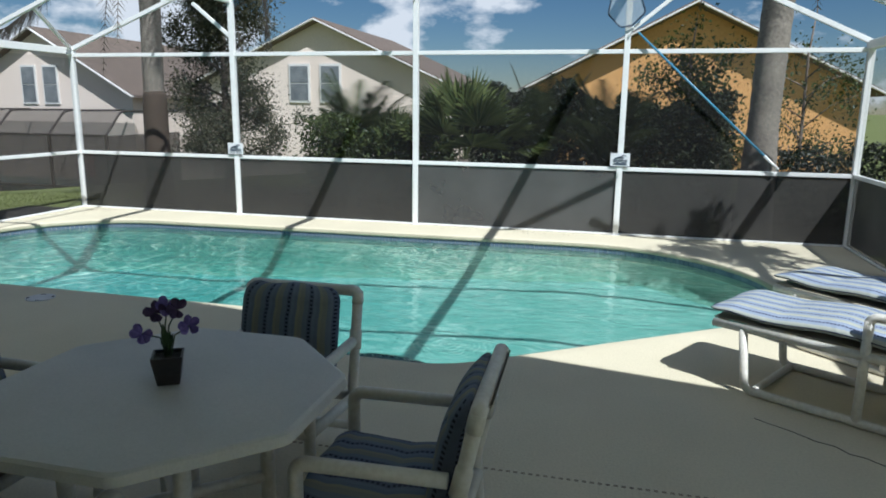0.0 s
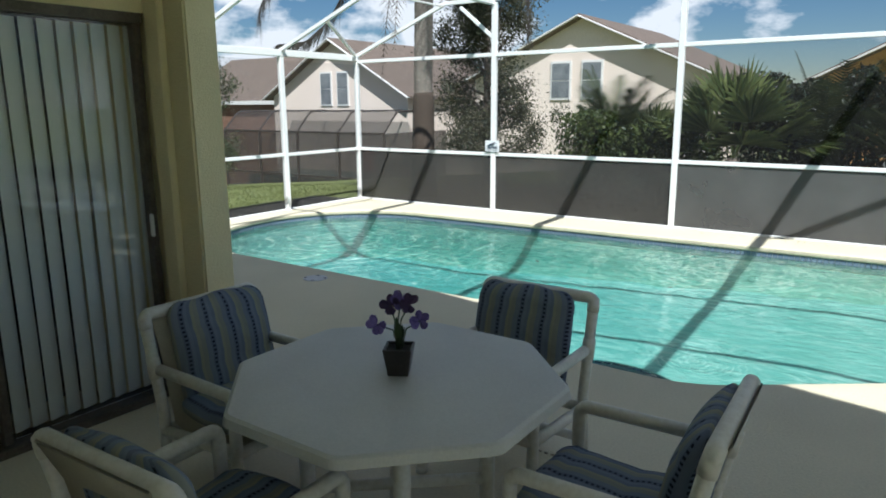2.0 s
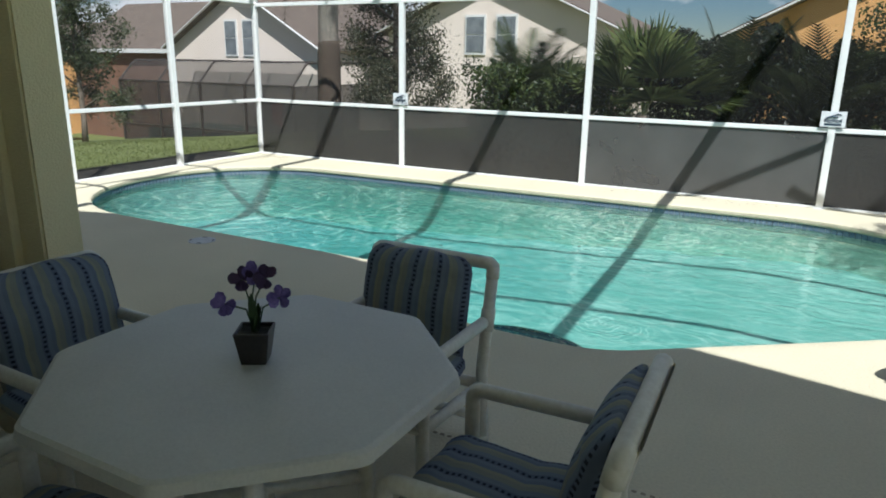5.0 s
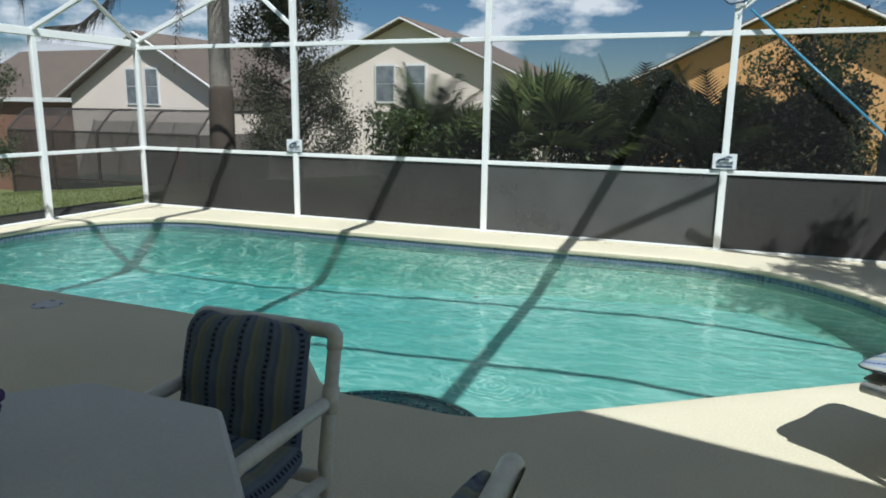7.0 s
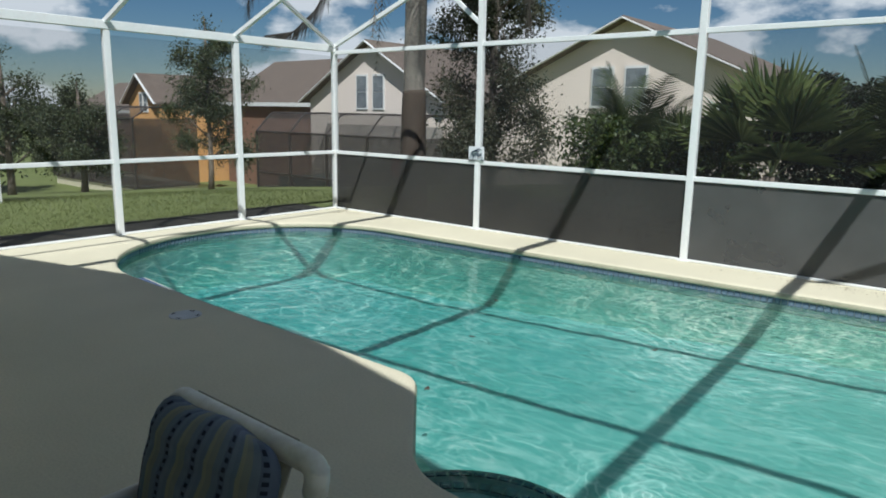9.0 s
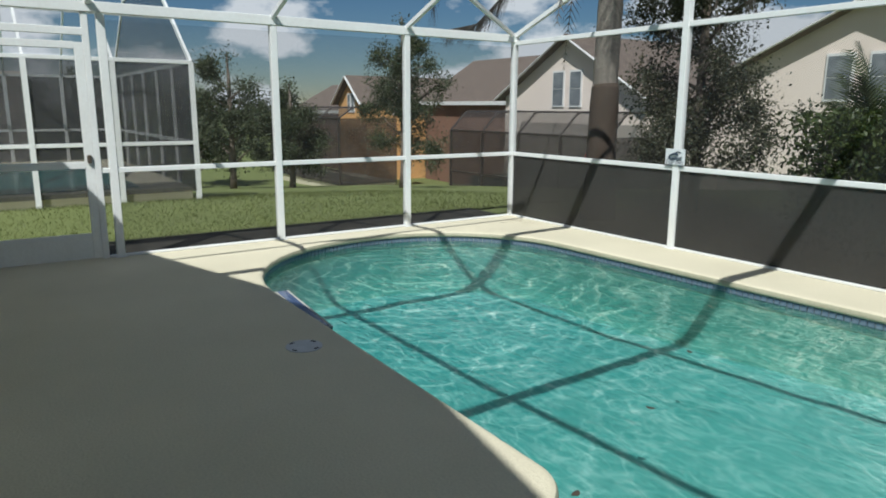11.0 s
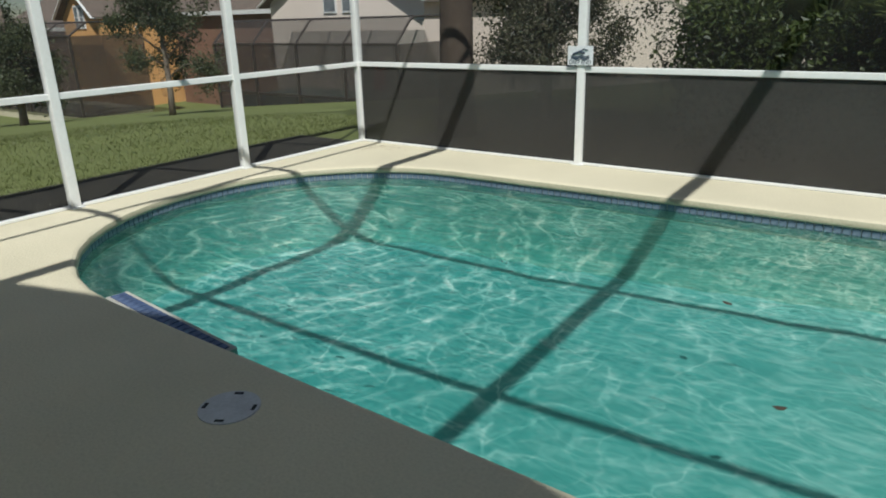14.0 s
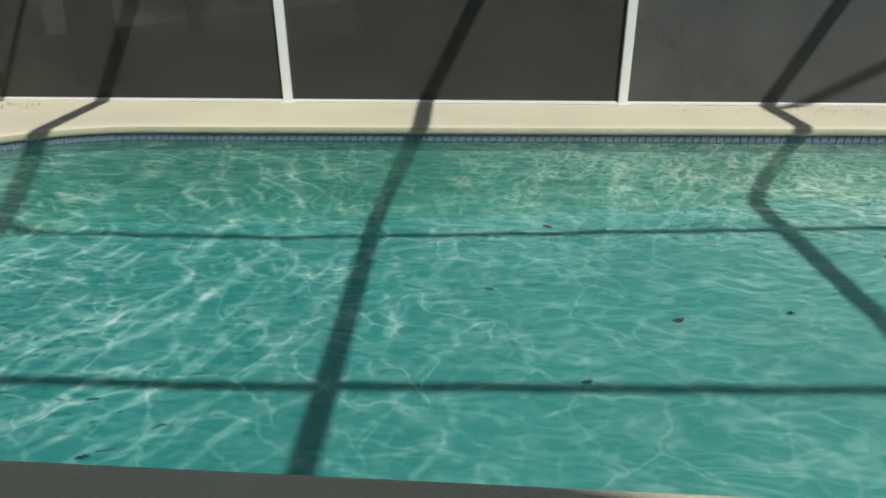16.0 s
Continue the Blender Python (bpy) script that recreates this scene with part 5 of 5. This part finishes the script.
def build_white_cage():
    """The next garden's enclosure: white frame with a gabled roof over a pool."""
    c = thing("screened_cage", "white-framed screen enclosure over the next garden's pool", "screen enclosure")
    x0, x1, y1, y0, base, eave = -23.5, -14.5, 6.55, -6.0, -0.13, 2.35
    def post(x, y):
        part("post", cuboid(x - 0.045, y - 0.045, base - 0.3, x + 0.045, y + 0.045, eave), M_ALU, c)
    nx, ny = 6, 9
    for i in range(nx + 1):
        x = x0 + (x1 - x0) * i / nx
        post(x, y1)
        post(x, y0)
    for j in range(1, ny):
        y = y0 + (y1 - y0) * j / ny
        post(x0, y)
        post(x1, y)
    for y in [y0 + (y1 - y0) * j / ny for j in range(ny + 1)]:
        part("rafter", bar((x1, y, eave), (x1 - 2.6, y, eave + 1.9), 0.05, 0.09), M_ALU, c)
        part("rafter", bar((x1 - 2.6, y, eave + 1.9), (x0 + 2.6, y, eave + 1.9), 0.05, 0.09), M_ALU, c)
        part("rafter", bar((x0, y, eave), (x0 + 2.6, y, eave + 1.9), 0.05, 0.09), M_ALU, c)
    for z in (base + 0.95, eave):
        part("rail", bar((x1, y0, z), (x1, y1, z), 0.06, 0.07), M_ALU, c)
        part("rail", bar((x0, y1, z), (x1, y1, z), 0.06, 0.07), M_ALU, c)
        part("rail", bar((x0, y0, z), (x0, y1, z), 0.06, 0.07), M_ALU, c)
    part("purlin", bar((x1 - 1.3, y0, eave + 0.95), (x1 - 1.3, y1, eave + 0.95), 0.05, 0.06), M_ALU, c)
    part("purlin", bar((x1 - 2.6, y0, eave + 1.9), (x1 - 2.6, y1, eave + 1.9), 0.05, 0.06), M_ALU, c)
    for x in (x0, x1):
        part("screen", cuboid(x - 0.003, y0, base, x + 0.003, y1, eave), M_CAGESCREEN, c)
    part("screen", cuboid(x0, y1 - 0.003, base, x1, y1 + 0.003, eave), M_CAGESCREEN, c)
    bm = bmesh.new()
    bm.faces.new([bm.verts.new(p) for p in ((x1, y0, eave + 0.06), (x1, y1, eave + 0.06), (x1 - 2.6, y1, eave + 1.96), (x1 - 2.6, y0, eave + 1.96))])
    part("roof_screen", bm, M_SCREEN, c)
    bm = bmesh.new()
    bm.faces.new([bm.verts.new(p) for p in ((x1, y1, eave), (x0, y1, eave), (x0 + 2.6, y1, eave + 1.9), (x1 - 2.6, y1, eave + 1.9))])
    part("gable_screen", bm, M_CAGESCREEN, c)
    tagged(part("pool_surround", cuboid(x0, y0, -0.5, x1 - 0.1, y1 - 0.1, -0.06), M_DECK), "concrete surround of the next garden's pool", "pool deck")
    tagged(part("pool_water", cuboid(x0 + 1.2, y0 + 1.0, -0.12, x1 - 0.5, y1 - 1.0, -0.045), M_POOLFAR), "teal water of the next garden's pool", "water")
    tagged(part("house_wall", cuboid(x0 - 4.0, y0 - 6, -0.5, x0 - 3.6, y1 - 2, 2.6), M_BEIGE), "house wall behind the next garden's enclosure", "wall")


build_white_cage()


def build_towel():
    t = thing("towel", "red towel hung on a neighbouring pool cage", "towel", (-21.0, 23.92, -1.35))
    bm = bmesh.new()
    rows = [[bm.verts.new((0.6 * i / 8, -0.05 * math.sin(i * 1.5), 1.0 * j / 4)) for i in range(9)] for j in range(5)]
    for j in range(4):
        for i in range(8):
            bm.faces.new((rows[j][i], rows[j][i + 1], rows[j + 1][i + 1], rows[j + 1][i]))
    bmesh.ops.solidify(bm, geom=bm.faces[:], thickness=0.02)
    part("cloth", bm, M_RED, t)


build_towel()


# ---- plants ----
def build_palm(x, y, h, r, lean, crown_n, dead_n, seed, label):
    rng = np.random.default_rng(seed)
    base = ground_height(x, y) - 0.05
    p = thing("palm_tree", label, "palm tree", (x, y, base))
    pts, rs = [], []
    for i in range(40):
        f = i / 39
        pts.append((lean * f * f, 0, h * f))
        rs.append(r * (1.25 - 0.35 * min(1, f * 3)) * (1 + (0.035 if i % 2 else 0)) )
    smooth(part("trunk", tube(pts, rs, seg=18), M_PALMTRUNK, p, "grey ringed palm trunk"))
    top = Vector((lean, 0, h))
    for n, mat_, droop, nm in ((crown_n, M_FROND, 0.5, "frond"), (dead_n, M_DEADFROND, 1.7, "dry_frond")):
        for k in range(n):
            ang = k * 2.399 + rng.random() * 0.4
            L = (2.3 + 0.5 * rng.random()) if nm == "frond" else (2.0 + 0.9 * rng.random())
            spine = []
            for i in range(11):
                f = i / 10
                out = L * (f - 0.28 * f * f) * (1.0 if nm == "frond" else 0.9)
                z = (0.55 * f - droop * 1.1 * f * f) * L * 0.75 if nm == "frond" else (0.16 * math.sin(f * 3) - 0.15 * f - 0.78 * f * f) * L
                spine.append(top + Vector((math.cos(ang) * out, math.sin(ang) * out, z)))
            verts, faces = [], []
            for i in range(44):
                f = 0.08 + 0.92 * i / 43
                j = min(9, int(f * 10))
                c = spine[j].lerp(spine[j + 1], f * 10 - j)
                d = (spine[j + 1] - spine[j]).normalized()
                side = d.cross(Vector((0, 0, 1)))
                side = side.normalized() if side.length > 0.05 else Vector((math.sin(ang), -math.cos(ang), 0))
                w = (0.42 * math.sin(math.pi * min(1, f * 0.85 + 0.12)) + 0.06) * (1 if nm == "frond" else 0.55)
                for s in (-1, 1):
                    tip = c + side * s * w * (0.8 + 0.4 * rng.random()) + d * w * 0.6 + Vector((0, 0, -w * (0.5 + 0.5 * rng.random())))
                    a = len(verts)
                    verts += [c - d * 0.012, c + d * 0.014, tip]
                    faces.append((a, a + 1, a + 2))
            a0 = len(verts)
            for i, q in enumerate(spine):
                wdt = 0.022 * (1 - 0.8 * i / 10)
                verts += [q + Vector((wdt, 0, 0)), q - Vector((wdt, 0, 0)), q + Vector((0, wdt, -wdt))]
            for i in range(10):
                for e in range(3):
                    faces.append((a0 + 3 * i + e, a0 + 3 * i + (e + 1) % 3, a0 + 3 * i + 3 + (e + 1) % 3, a0 + 3 * i + 3 + e))
            raw(nm, verts, faces, mat_, p)
    return p


pa = build_palm(-7.55, 10.55, 4.75, 0.19, 0.10, 14, 3, 3, "tall palm with a ringed grey trunk and hanging dry fronds")
pb = build_palm(2.30, 10.35, 5.2, 0.22, 0.12, 14, 4, 4, "tall palm with a thick smooth grey trunk")


def hanging_frond(palm, spine, seed):
    """A long dry frond that hangs from the crown, its leaflets folded down into strings; spine in the palm's own metres."""
    rng = np.random.default_rng(seed)
    line = [Vector(q) for q in rounded(spine, 0.5, 6)]
    verts, faces = [], []
    for a, b in zip(line, line[1:]):
        d = (b - a).normalized()
        for k in range(max(2, int((b - a).length / 0.006))):
            c = a.lerp(b, rng.random())
            tip = c + d * (0.25 + 0.25 * rng.random()) + Vector((rng.normal() * 0.05, rng.normal() * 0.07, -0.10 - 0.24 * rng.random()))
            i = len(verts)
            verts += [c - d * 0.016, c + d * 0.016, tip]
            faces.append((i, i + 1, i + 2))
    i0 = len(verts)
    for n_, q in enumerate(line):
        w = 0.028 * (1 - 0.75 * n_ / len(line))
        verts += [q + Vector((w, 0, 0)), q - Vector((w, 0, 0)), q + Vector((0, w, -w))]
    for n_ in range(len(line) - 1):
        for e in range(3):
            faces.append((i0 + 3 * n_ + e, i0 + 3 * n_ + (e + 1) % 3, i0 + 3 * n_ + 3 + (e + 1) % 3, i0 + 3 * n_ + 3 + e))
    raw("dry_frond", verts, faces, M_OLDFROND, palm)


hanging_frond(pa, [(0.1, 0, 4.75), (-0.9, -0.1, 5.0), (-1.5, -0.2, 4.2), (-2.1, -0.25, 3.45), (-2.75, -0.25, 3.10), (-3.6, -0.25, 3.08)], 81)
hanging_frond(pa, [(0.1, 0, 4.75), (-2.0, 0, 5.3), (-3.5, -0.1, 4.7), (-4.15, -0.2, 3.9), (-4.2, -0.2, 3.6)], 82)
hanging_frond(pa, [(0.1, 0, 4.75), (1.4, -0.1, 5.1), (2.1, -0.2, 4.5), (2.32, -0.25, 3.7), (2.37, -0.25, 2.9)], 83)
smooth(part("trunk_sheath", tube([(0, 0, 0), (0.005, 0, 0.9), (0.02, 0, 1.75), (0.025, 0, 1.98), (0.025, 0, 2.06)], [0.27, 0.215, 0.205, 0.195, 0.165], seg=18), M_BOOT, pa, "dark fibrous sheath round the lower trunk"))


def build_tree(name, x, y, h, crown_z, crown_r, n, seed, leaf, size, label, trunk=0.12, limbs=9, gaps=0.75):
    rng = np.random.default_rng(seed)
    base = ground_height(x, y) - 0.05
    t = thing(name, label, "tree", (x, y, base))
    bm = tube([(0, 0, 0), (0.04, 0.02, crown_z * 0.6), (0.0, 0.05, h * 0.75), (0.05, 0.0, h * 0.95)], [trunk, trunk * 0.8, trunk * 0.45, trunk * 0.12], seg=10)
    tips = []
    for k in range(limbs):
        a = k * 2.4 + rng.random()
        f = 0.04 + 0.88 * k / limbs
        o = Vector((0.02, 0.03, crown_z * 0.75 + (h - crown_z) * f * 0.8))
        rad = crown_r * (0.5 + 0.5 * rng.random()) * (1 - 0.75 * max(0, f - 0.45))
        e = o + Vector((math.cos(a) * rad, math.sin(a) * rad, rad * (0.25 + 0.5 * rng.random())))
        m = o.lerp(e, 0.5) + Vector((0, 0, 0.12 * rad))
        tube([o, m, e], [trunk * 0.35, trunk * 0.2, trunk * 0.05], bm, 6)
        tips += [e, m, o.lerp(e, 0.75), m.lerp(e, 0.5) + Vector((rng.normal() * 0.3 * rad, rng.normal() * 0.3 * rad, 0.15 * rad))]
    for k in range(limbs * 5):
        a, b = tips[rng.integers(len(tips))], Vector(rng.normal(size=3)).normalized()
        e = a + b * crown_r * (0.12 + 0.25 * rng.random())
        if e.z > crown_z * 0.4:
            tube([a, e], [trunk * 0.06, trunk * 0.02], bm, 4)
            tips += [e, a.lerp(e, 0.6)]
    tips.append(Vector((0.05, 0, h * 0.92)))
    smooth(part("trunk", bm, M_BARK, t, "branching brown trunk"))
    verts, faces, cs = [], [], []
    for k in range(n):
        c = tips[rng.integers(len(tips))]
        s = crown_r * gaps * 0.20
        cs.append(c + Vector(rng.normal(size=3)) * s * (0.4 + 0.6 * rng.random()))
    cs = [c for c in cs if c.z > 0.1]
    leaf_cloud(rng, cs, size, verts, faces)
    raw("crown", verts, faces, leaf, t, kind="")
    return t


build_tree("tree", -7.25, 12.3, 5.9, 0.5, 1.25, 52000, 11, M_LEAF_BROWN, 0.052, "dark-leaved tree with a ragged open crown", 0.11, 24)
build_tree("tree", 3.85, 6.1, 6.2, 4.3, 0.85, 4500, 18, M_LEAF, 0.08, "leafy tree beside the screen enclosure", 0.09, 12)
build_tree("tree", -22.9, 16.2, 6.6, 1.4, 1.5, 20000, 12, M_LEAF_LAWN, 0.09, "young narrow tree standing on the lawn", 0.12, 20)
build_tree("tree", -35.5, 13.6, 7.2, 1.4, 2.2, 20000, 13, M_LEAF_LAWN, 0.12, "broad olive-green tree on the lawn", 0.2, 10)
build_tree("tree", -31.5, 15.2, 5.2, 0.9, 1.9, 20000, 14, M_LEAF_LAWN, 0.11, "low round tree on the lawn", 0.18, 10)
build_tree("tree", -46.0, 14.5, 6.4, 1.2, 3.0, 8000, 15, M_LEAF_LAWN, 0.2, "olive-green tree at the edge of the lawn", 0.2, 10)
build_tree("tree", -52.0, 8.0, 6.8, 1.2, 3.2, 8000, 16, M_LEAF_LAWN, 0.2, "olive-green tree at the edge of the lawn", 0.2, 10)
build_tree("shrub_tree", 1.5, 12.6, 3.6, 0.7, 1.4, 9000, 17, M_LEAF_BRIGHT, 0.07, "loose leggy shrub reaching over the hedge", 0.05, 12)
build_tree("shrub_tree", 3.4, 12.9, 3.7, 0.8, 1.1, 2600, 19, M_LEAF_BRIGHT, 0.06, "sparse twiggy shrub beside the palm", 0.045, 12)
build_tree("shrub_tree", -5.2, 13.3, 2.1, 0.5, 0.9, 4000, 20, M_LEAF, 0.06, "sparse twiggy shrub behind the screen", 0.045, 12)


def build_hedge(name, x0, x1, y, top, depth, n, seed, leaf, size, label):
    """A clipped-by-nobody hedge: bumpy leaf mass on short stems."""
    rng = np.random.default_rng(seed)
    base = ground_height((x0 + x1) / 2, y) - 0.06
    h = thing(name, label, "hedge", ((x0 + x1) / 2, y, base))
    bm = bmesh.new()
    for k in range(int((x1 - x0) * 4)):
        x = (rng.random() - 0.5) * (x1 - x0)
        tube([(x, 0, 0), (x + rng.normal() * 0.1, rng.normal() * 0.15, top * 0.5), (x + rng.normal() * 0.2, rng.normal() * 0.2, top * 0.85)], [0.018, 0.012, 0.005], bm, 5)
    part("stems", bm, M_BARK, h)
    cs = []
    while len(cs) < n:
        x, yy, f = rng.random(), rng.normal() * 0.35, rng.random() ** 0.7
        hx = top * (0.78 + 0.22 * noise.noise(Vector((x * (x1 - x0) * 0.9 + seed, seed, 0))) + 0.10 * noise.noise(Vector((x * (x1 - x0) * 3.1, seed, 4))))
        cs.append(Vector(((x - 0.5) * (x1 - x0), yy * depth, 0.08 + f * hx)))
    verts, faces = [], []
    leaf_cloud(rng, cs, size, verts, faces)
    raw("foliage", verts, faces, leaf, h)
    return h


build_hedge("hedge", -4.9, -2.3, 11.3, 1.85, 1.1, 14000, 31, M_LEAF_BRIGHT, 0.075, "untidy green hedge behind the screen")
build_hedge("hedge", -2.3, 0.6, 12.1, 2.55, 1.3, 20000, 32, M_LEAF_DARK, 0.085, "dense hedge behind the screen, its shade put into the leaf colour")
build_hedge("hedge", 0.3, 2.1, 11.7, 2.5, 1.1, 14000, 33, M_LEAF, 0.08, "dark leafy shrubs behind the screen")
build_hedge("hedge", 0.9, 2.0, 10.7, 1.25, 0.6, 3500, 34, M_LEAF_BRIGHT, 0.065, "bright green low shrub behind the screen")
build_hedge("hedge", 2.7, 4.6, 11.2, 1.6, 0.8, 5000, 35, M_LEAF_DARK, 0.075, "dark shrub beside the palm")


def build_fan_palm(x, y, stem, n, L, seed, label, mat_=None):
    """A low palm with stiff fans on thin stalks."""
    rng = np.random.default_rng(seed)
    p = thing("fan_palm", label, "palm", (x, y, ground_height(x, y) - 0.05))
    smooth(part("trunk", tube([(0, 0, 0), (0, 0, stem)], [0.12, 0.09], seg=10), M_BARK, p))
    for k in range(n):
        a = k * 2.399 + 0.3 * rng.random()
        el = 0.15 + 1.25 * ((k + 0.5) / n)
        d = Vector((math.cos(a) * math.cos(el), math.sin(a) * math.cos(el), math.sin(el)))
        s0 = Vector((0, 0, stem))
        hub = s0 + d * L * (0.5 + 0.2 * rng.random())
        side = d.cross(Vector((0, 0, 1))).normalized()
        up = side.cross(d)
        verts = [s0 + side * 0.01, s0 - side * 0.01, hub - side * 0.006, hub + side * 0.006]
        faces = [(0, 1, 2, 3)]
        for i in range(19):
            f = -1.25 + 2.5 * i / 18
            ray = (d * math.cos(f) + side * math.sin(f) + up * 0.12 * math.cos(f * 2)).normalized()
            w = side * math.cos(f) - d * math.sin(f)
            ln = L * 0.62 * (1 - 0.16 * abs(f)) * (0.9 + 0.2 * rng.random())
            q = len(verts)
            mid = hub + ray * ln * 0.55
            tip = hub + ray * ln + Vector((0, 0, -0.10 * ln))
            verts += [hub, mid + w * 0.034 + up * 0.012, tip, mid - w * 0.034 + up * 0.012]
            faces += [(q, q + 1, q + 2), (q, q + 2, q + 3)]
        raw("fan_leaf", verts, faces, mat_ or M_FROND, p)
    return p


build_fan_palm(-2.05, 10.95, 1.0, 19, 1.25, 41, "stiff green fan palm behind the screen", M_FAN)
build_fan_palm(-3.6, 11.8, 0.8, 20, 0.9, 42, "green fan palm among the hedge")


def build_feather_clump(x, y, n, L, seed, label):
    """A clump of arching feathery canes."""
    rng = np.random.default_rng(seed)
    p = thing("areca_palm", label, "palm", (x, y, ground_height(x, y) - 0.05))
    for k in range(n):
        a = k * 2.399 + rng.random() * 0.5
        out = 0.25 + 0.75 * rng.random()
        ln = L * (0.75 + 0.4 * rng.random())
        spine = [Vector((math.cos(a) * out * f * f * ln * 0.6, math.sin(a) * out * f * f * ln * 0.6, ln * (f - 0.32 * out * f * f * f))) for f in [i / 10 for i in range(11)]]
        verts, faces = [], []
        for i in range(34):
            f = 0.3 + 0.7 * i / 33
            j = min(9, int(f * 10))
            c = spine[j].lerp(spine[j + 1], f * 10 - j)
            d = (spine[j + 1] - spine[j]).normalized()
            side = d.cross(Vector((math.cos(a), math.sin(a), 0.2))).normalized()
            w = 0.34 * math.sin(math.pi * min(1, (f - 0.22) * 1.2)) + 0.03
            for s in (-1, 1):
                tip = c + side * s * w + d * w * 0.9 + Vector((0, 0, -0.25 * w))
                q = len(verts)
                verts += [c - d * 0.018, c + d * 0.020, tip]
                faces.append((q, q + 1, q + 2))
        q = len(verts)
        for i, c in enumerate(spine):
            wd = 0.012 * (1.1 - i / 10)
            verts += [c + Vector((wd, 0, 0)), c - Vector((wd, 0, 0)), c + Vector((0, wd, 0))]
        for i in range(10):
            for e in range(3):
                faces.append((q + 3 * i + e, q + 3 * i + (e + 1) % 3, q + 3 * i + 3 + (e + 1) % 3, q + 3 * i + 3 + e))
        raw("frond", verts, faces, M_FROND, p)
    return p


build_feather_clump(-4.3, 11.9, 24, 2.5, 51, "feathery green palm clump behind the screen")
build_feather_clump(-0.9, 11.6, 26, 2.45, 52, "feathery palm clump over the dark hedge")
build_feather_clump(0.25, 11.4, 26, 2.4, 53, "feathery palm clump over the dark hedge")


def build_grass():
    rng = np.random.default_rng(61)
    verts, faces = [], []
    for k in range(26000):
        x = -9.35 - 9.0 * rng.random() ** 2.2
        y = 2.0 + 9.5 * rng.random()
        z = ground_height(x, y) - 0.01
        a, h, w = rng.random() * 6.28, 0.025 + 0.04 * rng.random(), 0.006
        i = len(verts)
        verts += [(x - w * math.cos(a), y - w * math.sin(a), z), (x + w * math.cos(a), y + w * math.sin(a), z), (x + rng.normal() * 0.03, y + rng.normal() * 0.03, z + h)]
        faces.append((i, i + 1, i + 2))
    g = raw("grass", verts, faces, M_GRASSBLADE, None, "short green grass blades at the lawn's edge", "stuff")
    tagged(g, category="grass")


build_grass()


# ---- litter and dapple specks ----
def build_specks(name, label, count, spot, size, seed):
    rng = np.random.default_rng(seed)
    verts, faces = [], []
    for k in range(count):
        x, y, z = spot(rng)
        a, L = rng.random() * 6.28, size * (0.5 + rng.random())
        d, s = Vector((math.cos(a), math.sin(a), 0)), Vector((-math.sin(a), math.cos(a), 0))
        c, i = Vector((x, y, z)), len(verts)
        verts += [c - d * L, c + s * L * 0.45 + Vector((0, 0, 0.004)), c + d * L, c - s * L * 0.45 + Vector((0, 0, 0.003))]
        faces += [(i, i + 1, i + 2), (i, i + 2, i + 3)]
    tagged(raw(name, verts, faces, M_SPECK, None, label, "stuff"), category="leaf litter")


# these specks stand in for dappled leaf shade as well as litter
build_specks("litter_and_dapple", "brown specks for dappled shade and dry leaves at the screen base", 90, lambda g: (-0.9 + 0.55 * g.normal(), 9.17 - abs(g.normal()) * 0.12, 0.002), 0.008, 71)
build_specks("litter_and_dapple", "dry brown leaves in the deck corner", 90, lambda g: (-7.75 + abs(g.normal()) * 0.25, 9.15 - abs(g.normal()) * 0.22, 0.002), 0.008, 72)
for at, turn in (((-2.75, 5.95), 0.4), ((-2.35, 4.98), 1.9), ((-3.2, 6.9), 2.7), ((-1.6, 6.6), 0.9)):
    bm = bmesh.new()
    L = 0.028
    ring = [(L * math.cos(q) * (1 + 0.2 * math.sin(3 * q)), 0.6 * L * math.sin(q), 0.002 * math.cos(2 * q)) for q in [k * math.tau / 12 for k in range(12)]]
    bm.faces.new([bm.verts.new(p) for p in ring])
    lf = tagged(part("floating_leaf", bm, M_BOOT), "small dead leaf floating on the pool water", "leaf", "leaves on the water")
    lf.matrix_basis = pose(at[0], at[1], WATER + 0.003, 0, 0, math.degrees(turn))
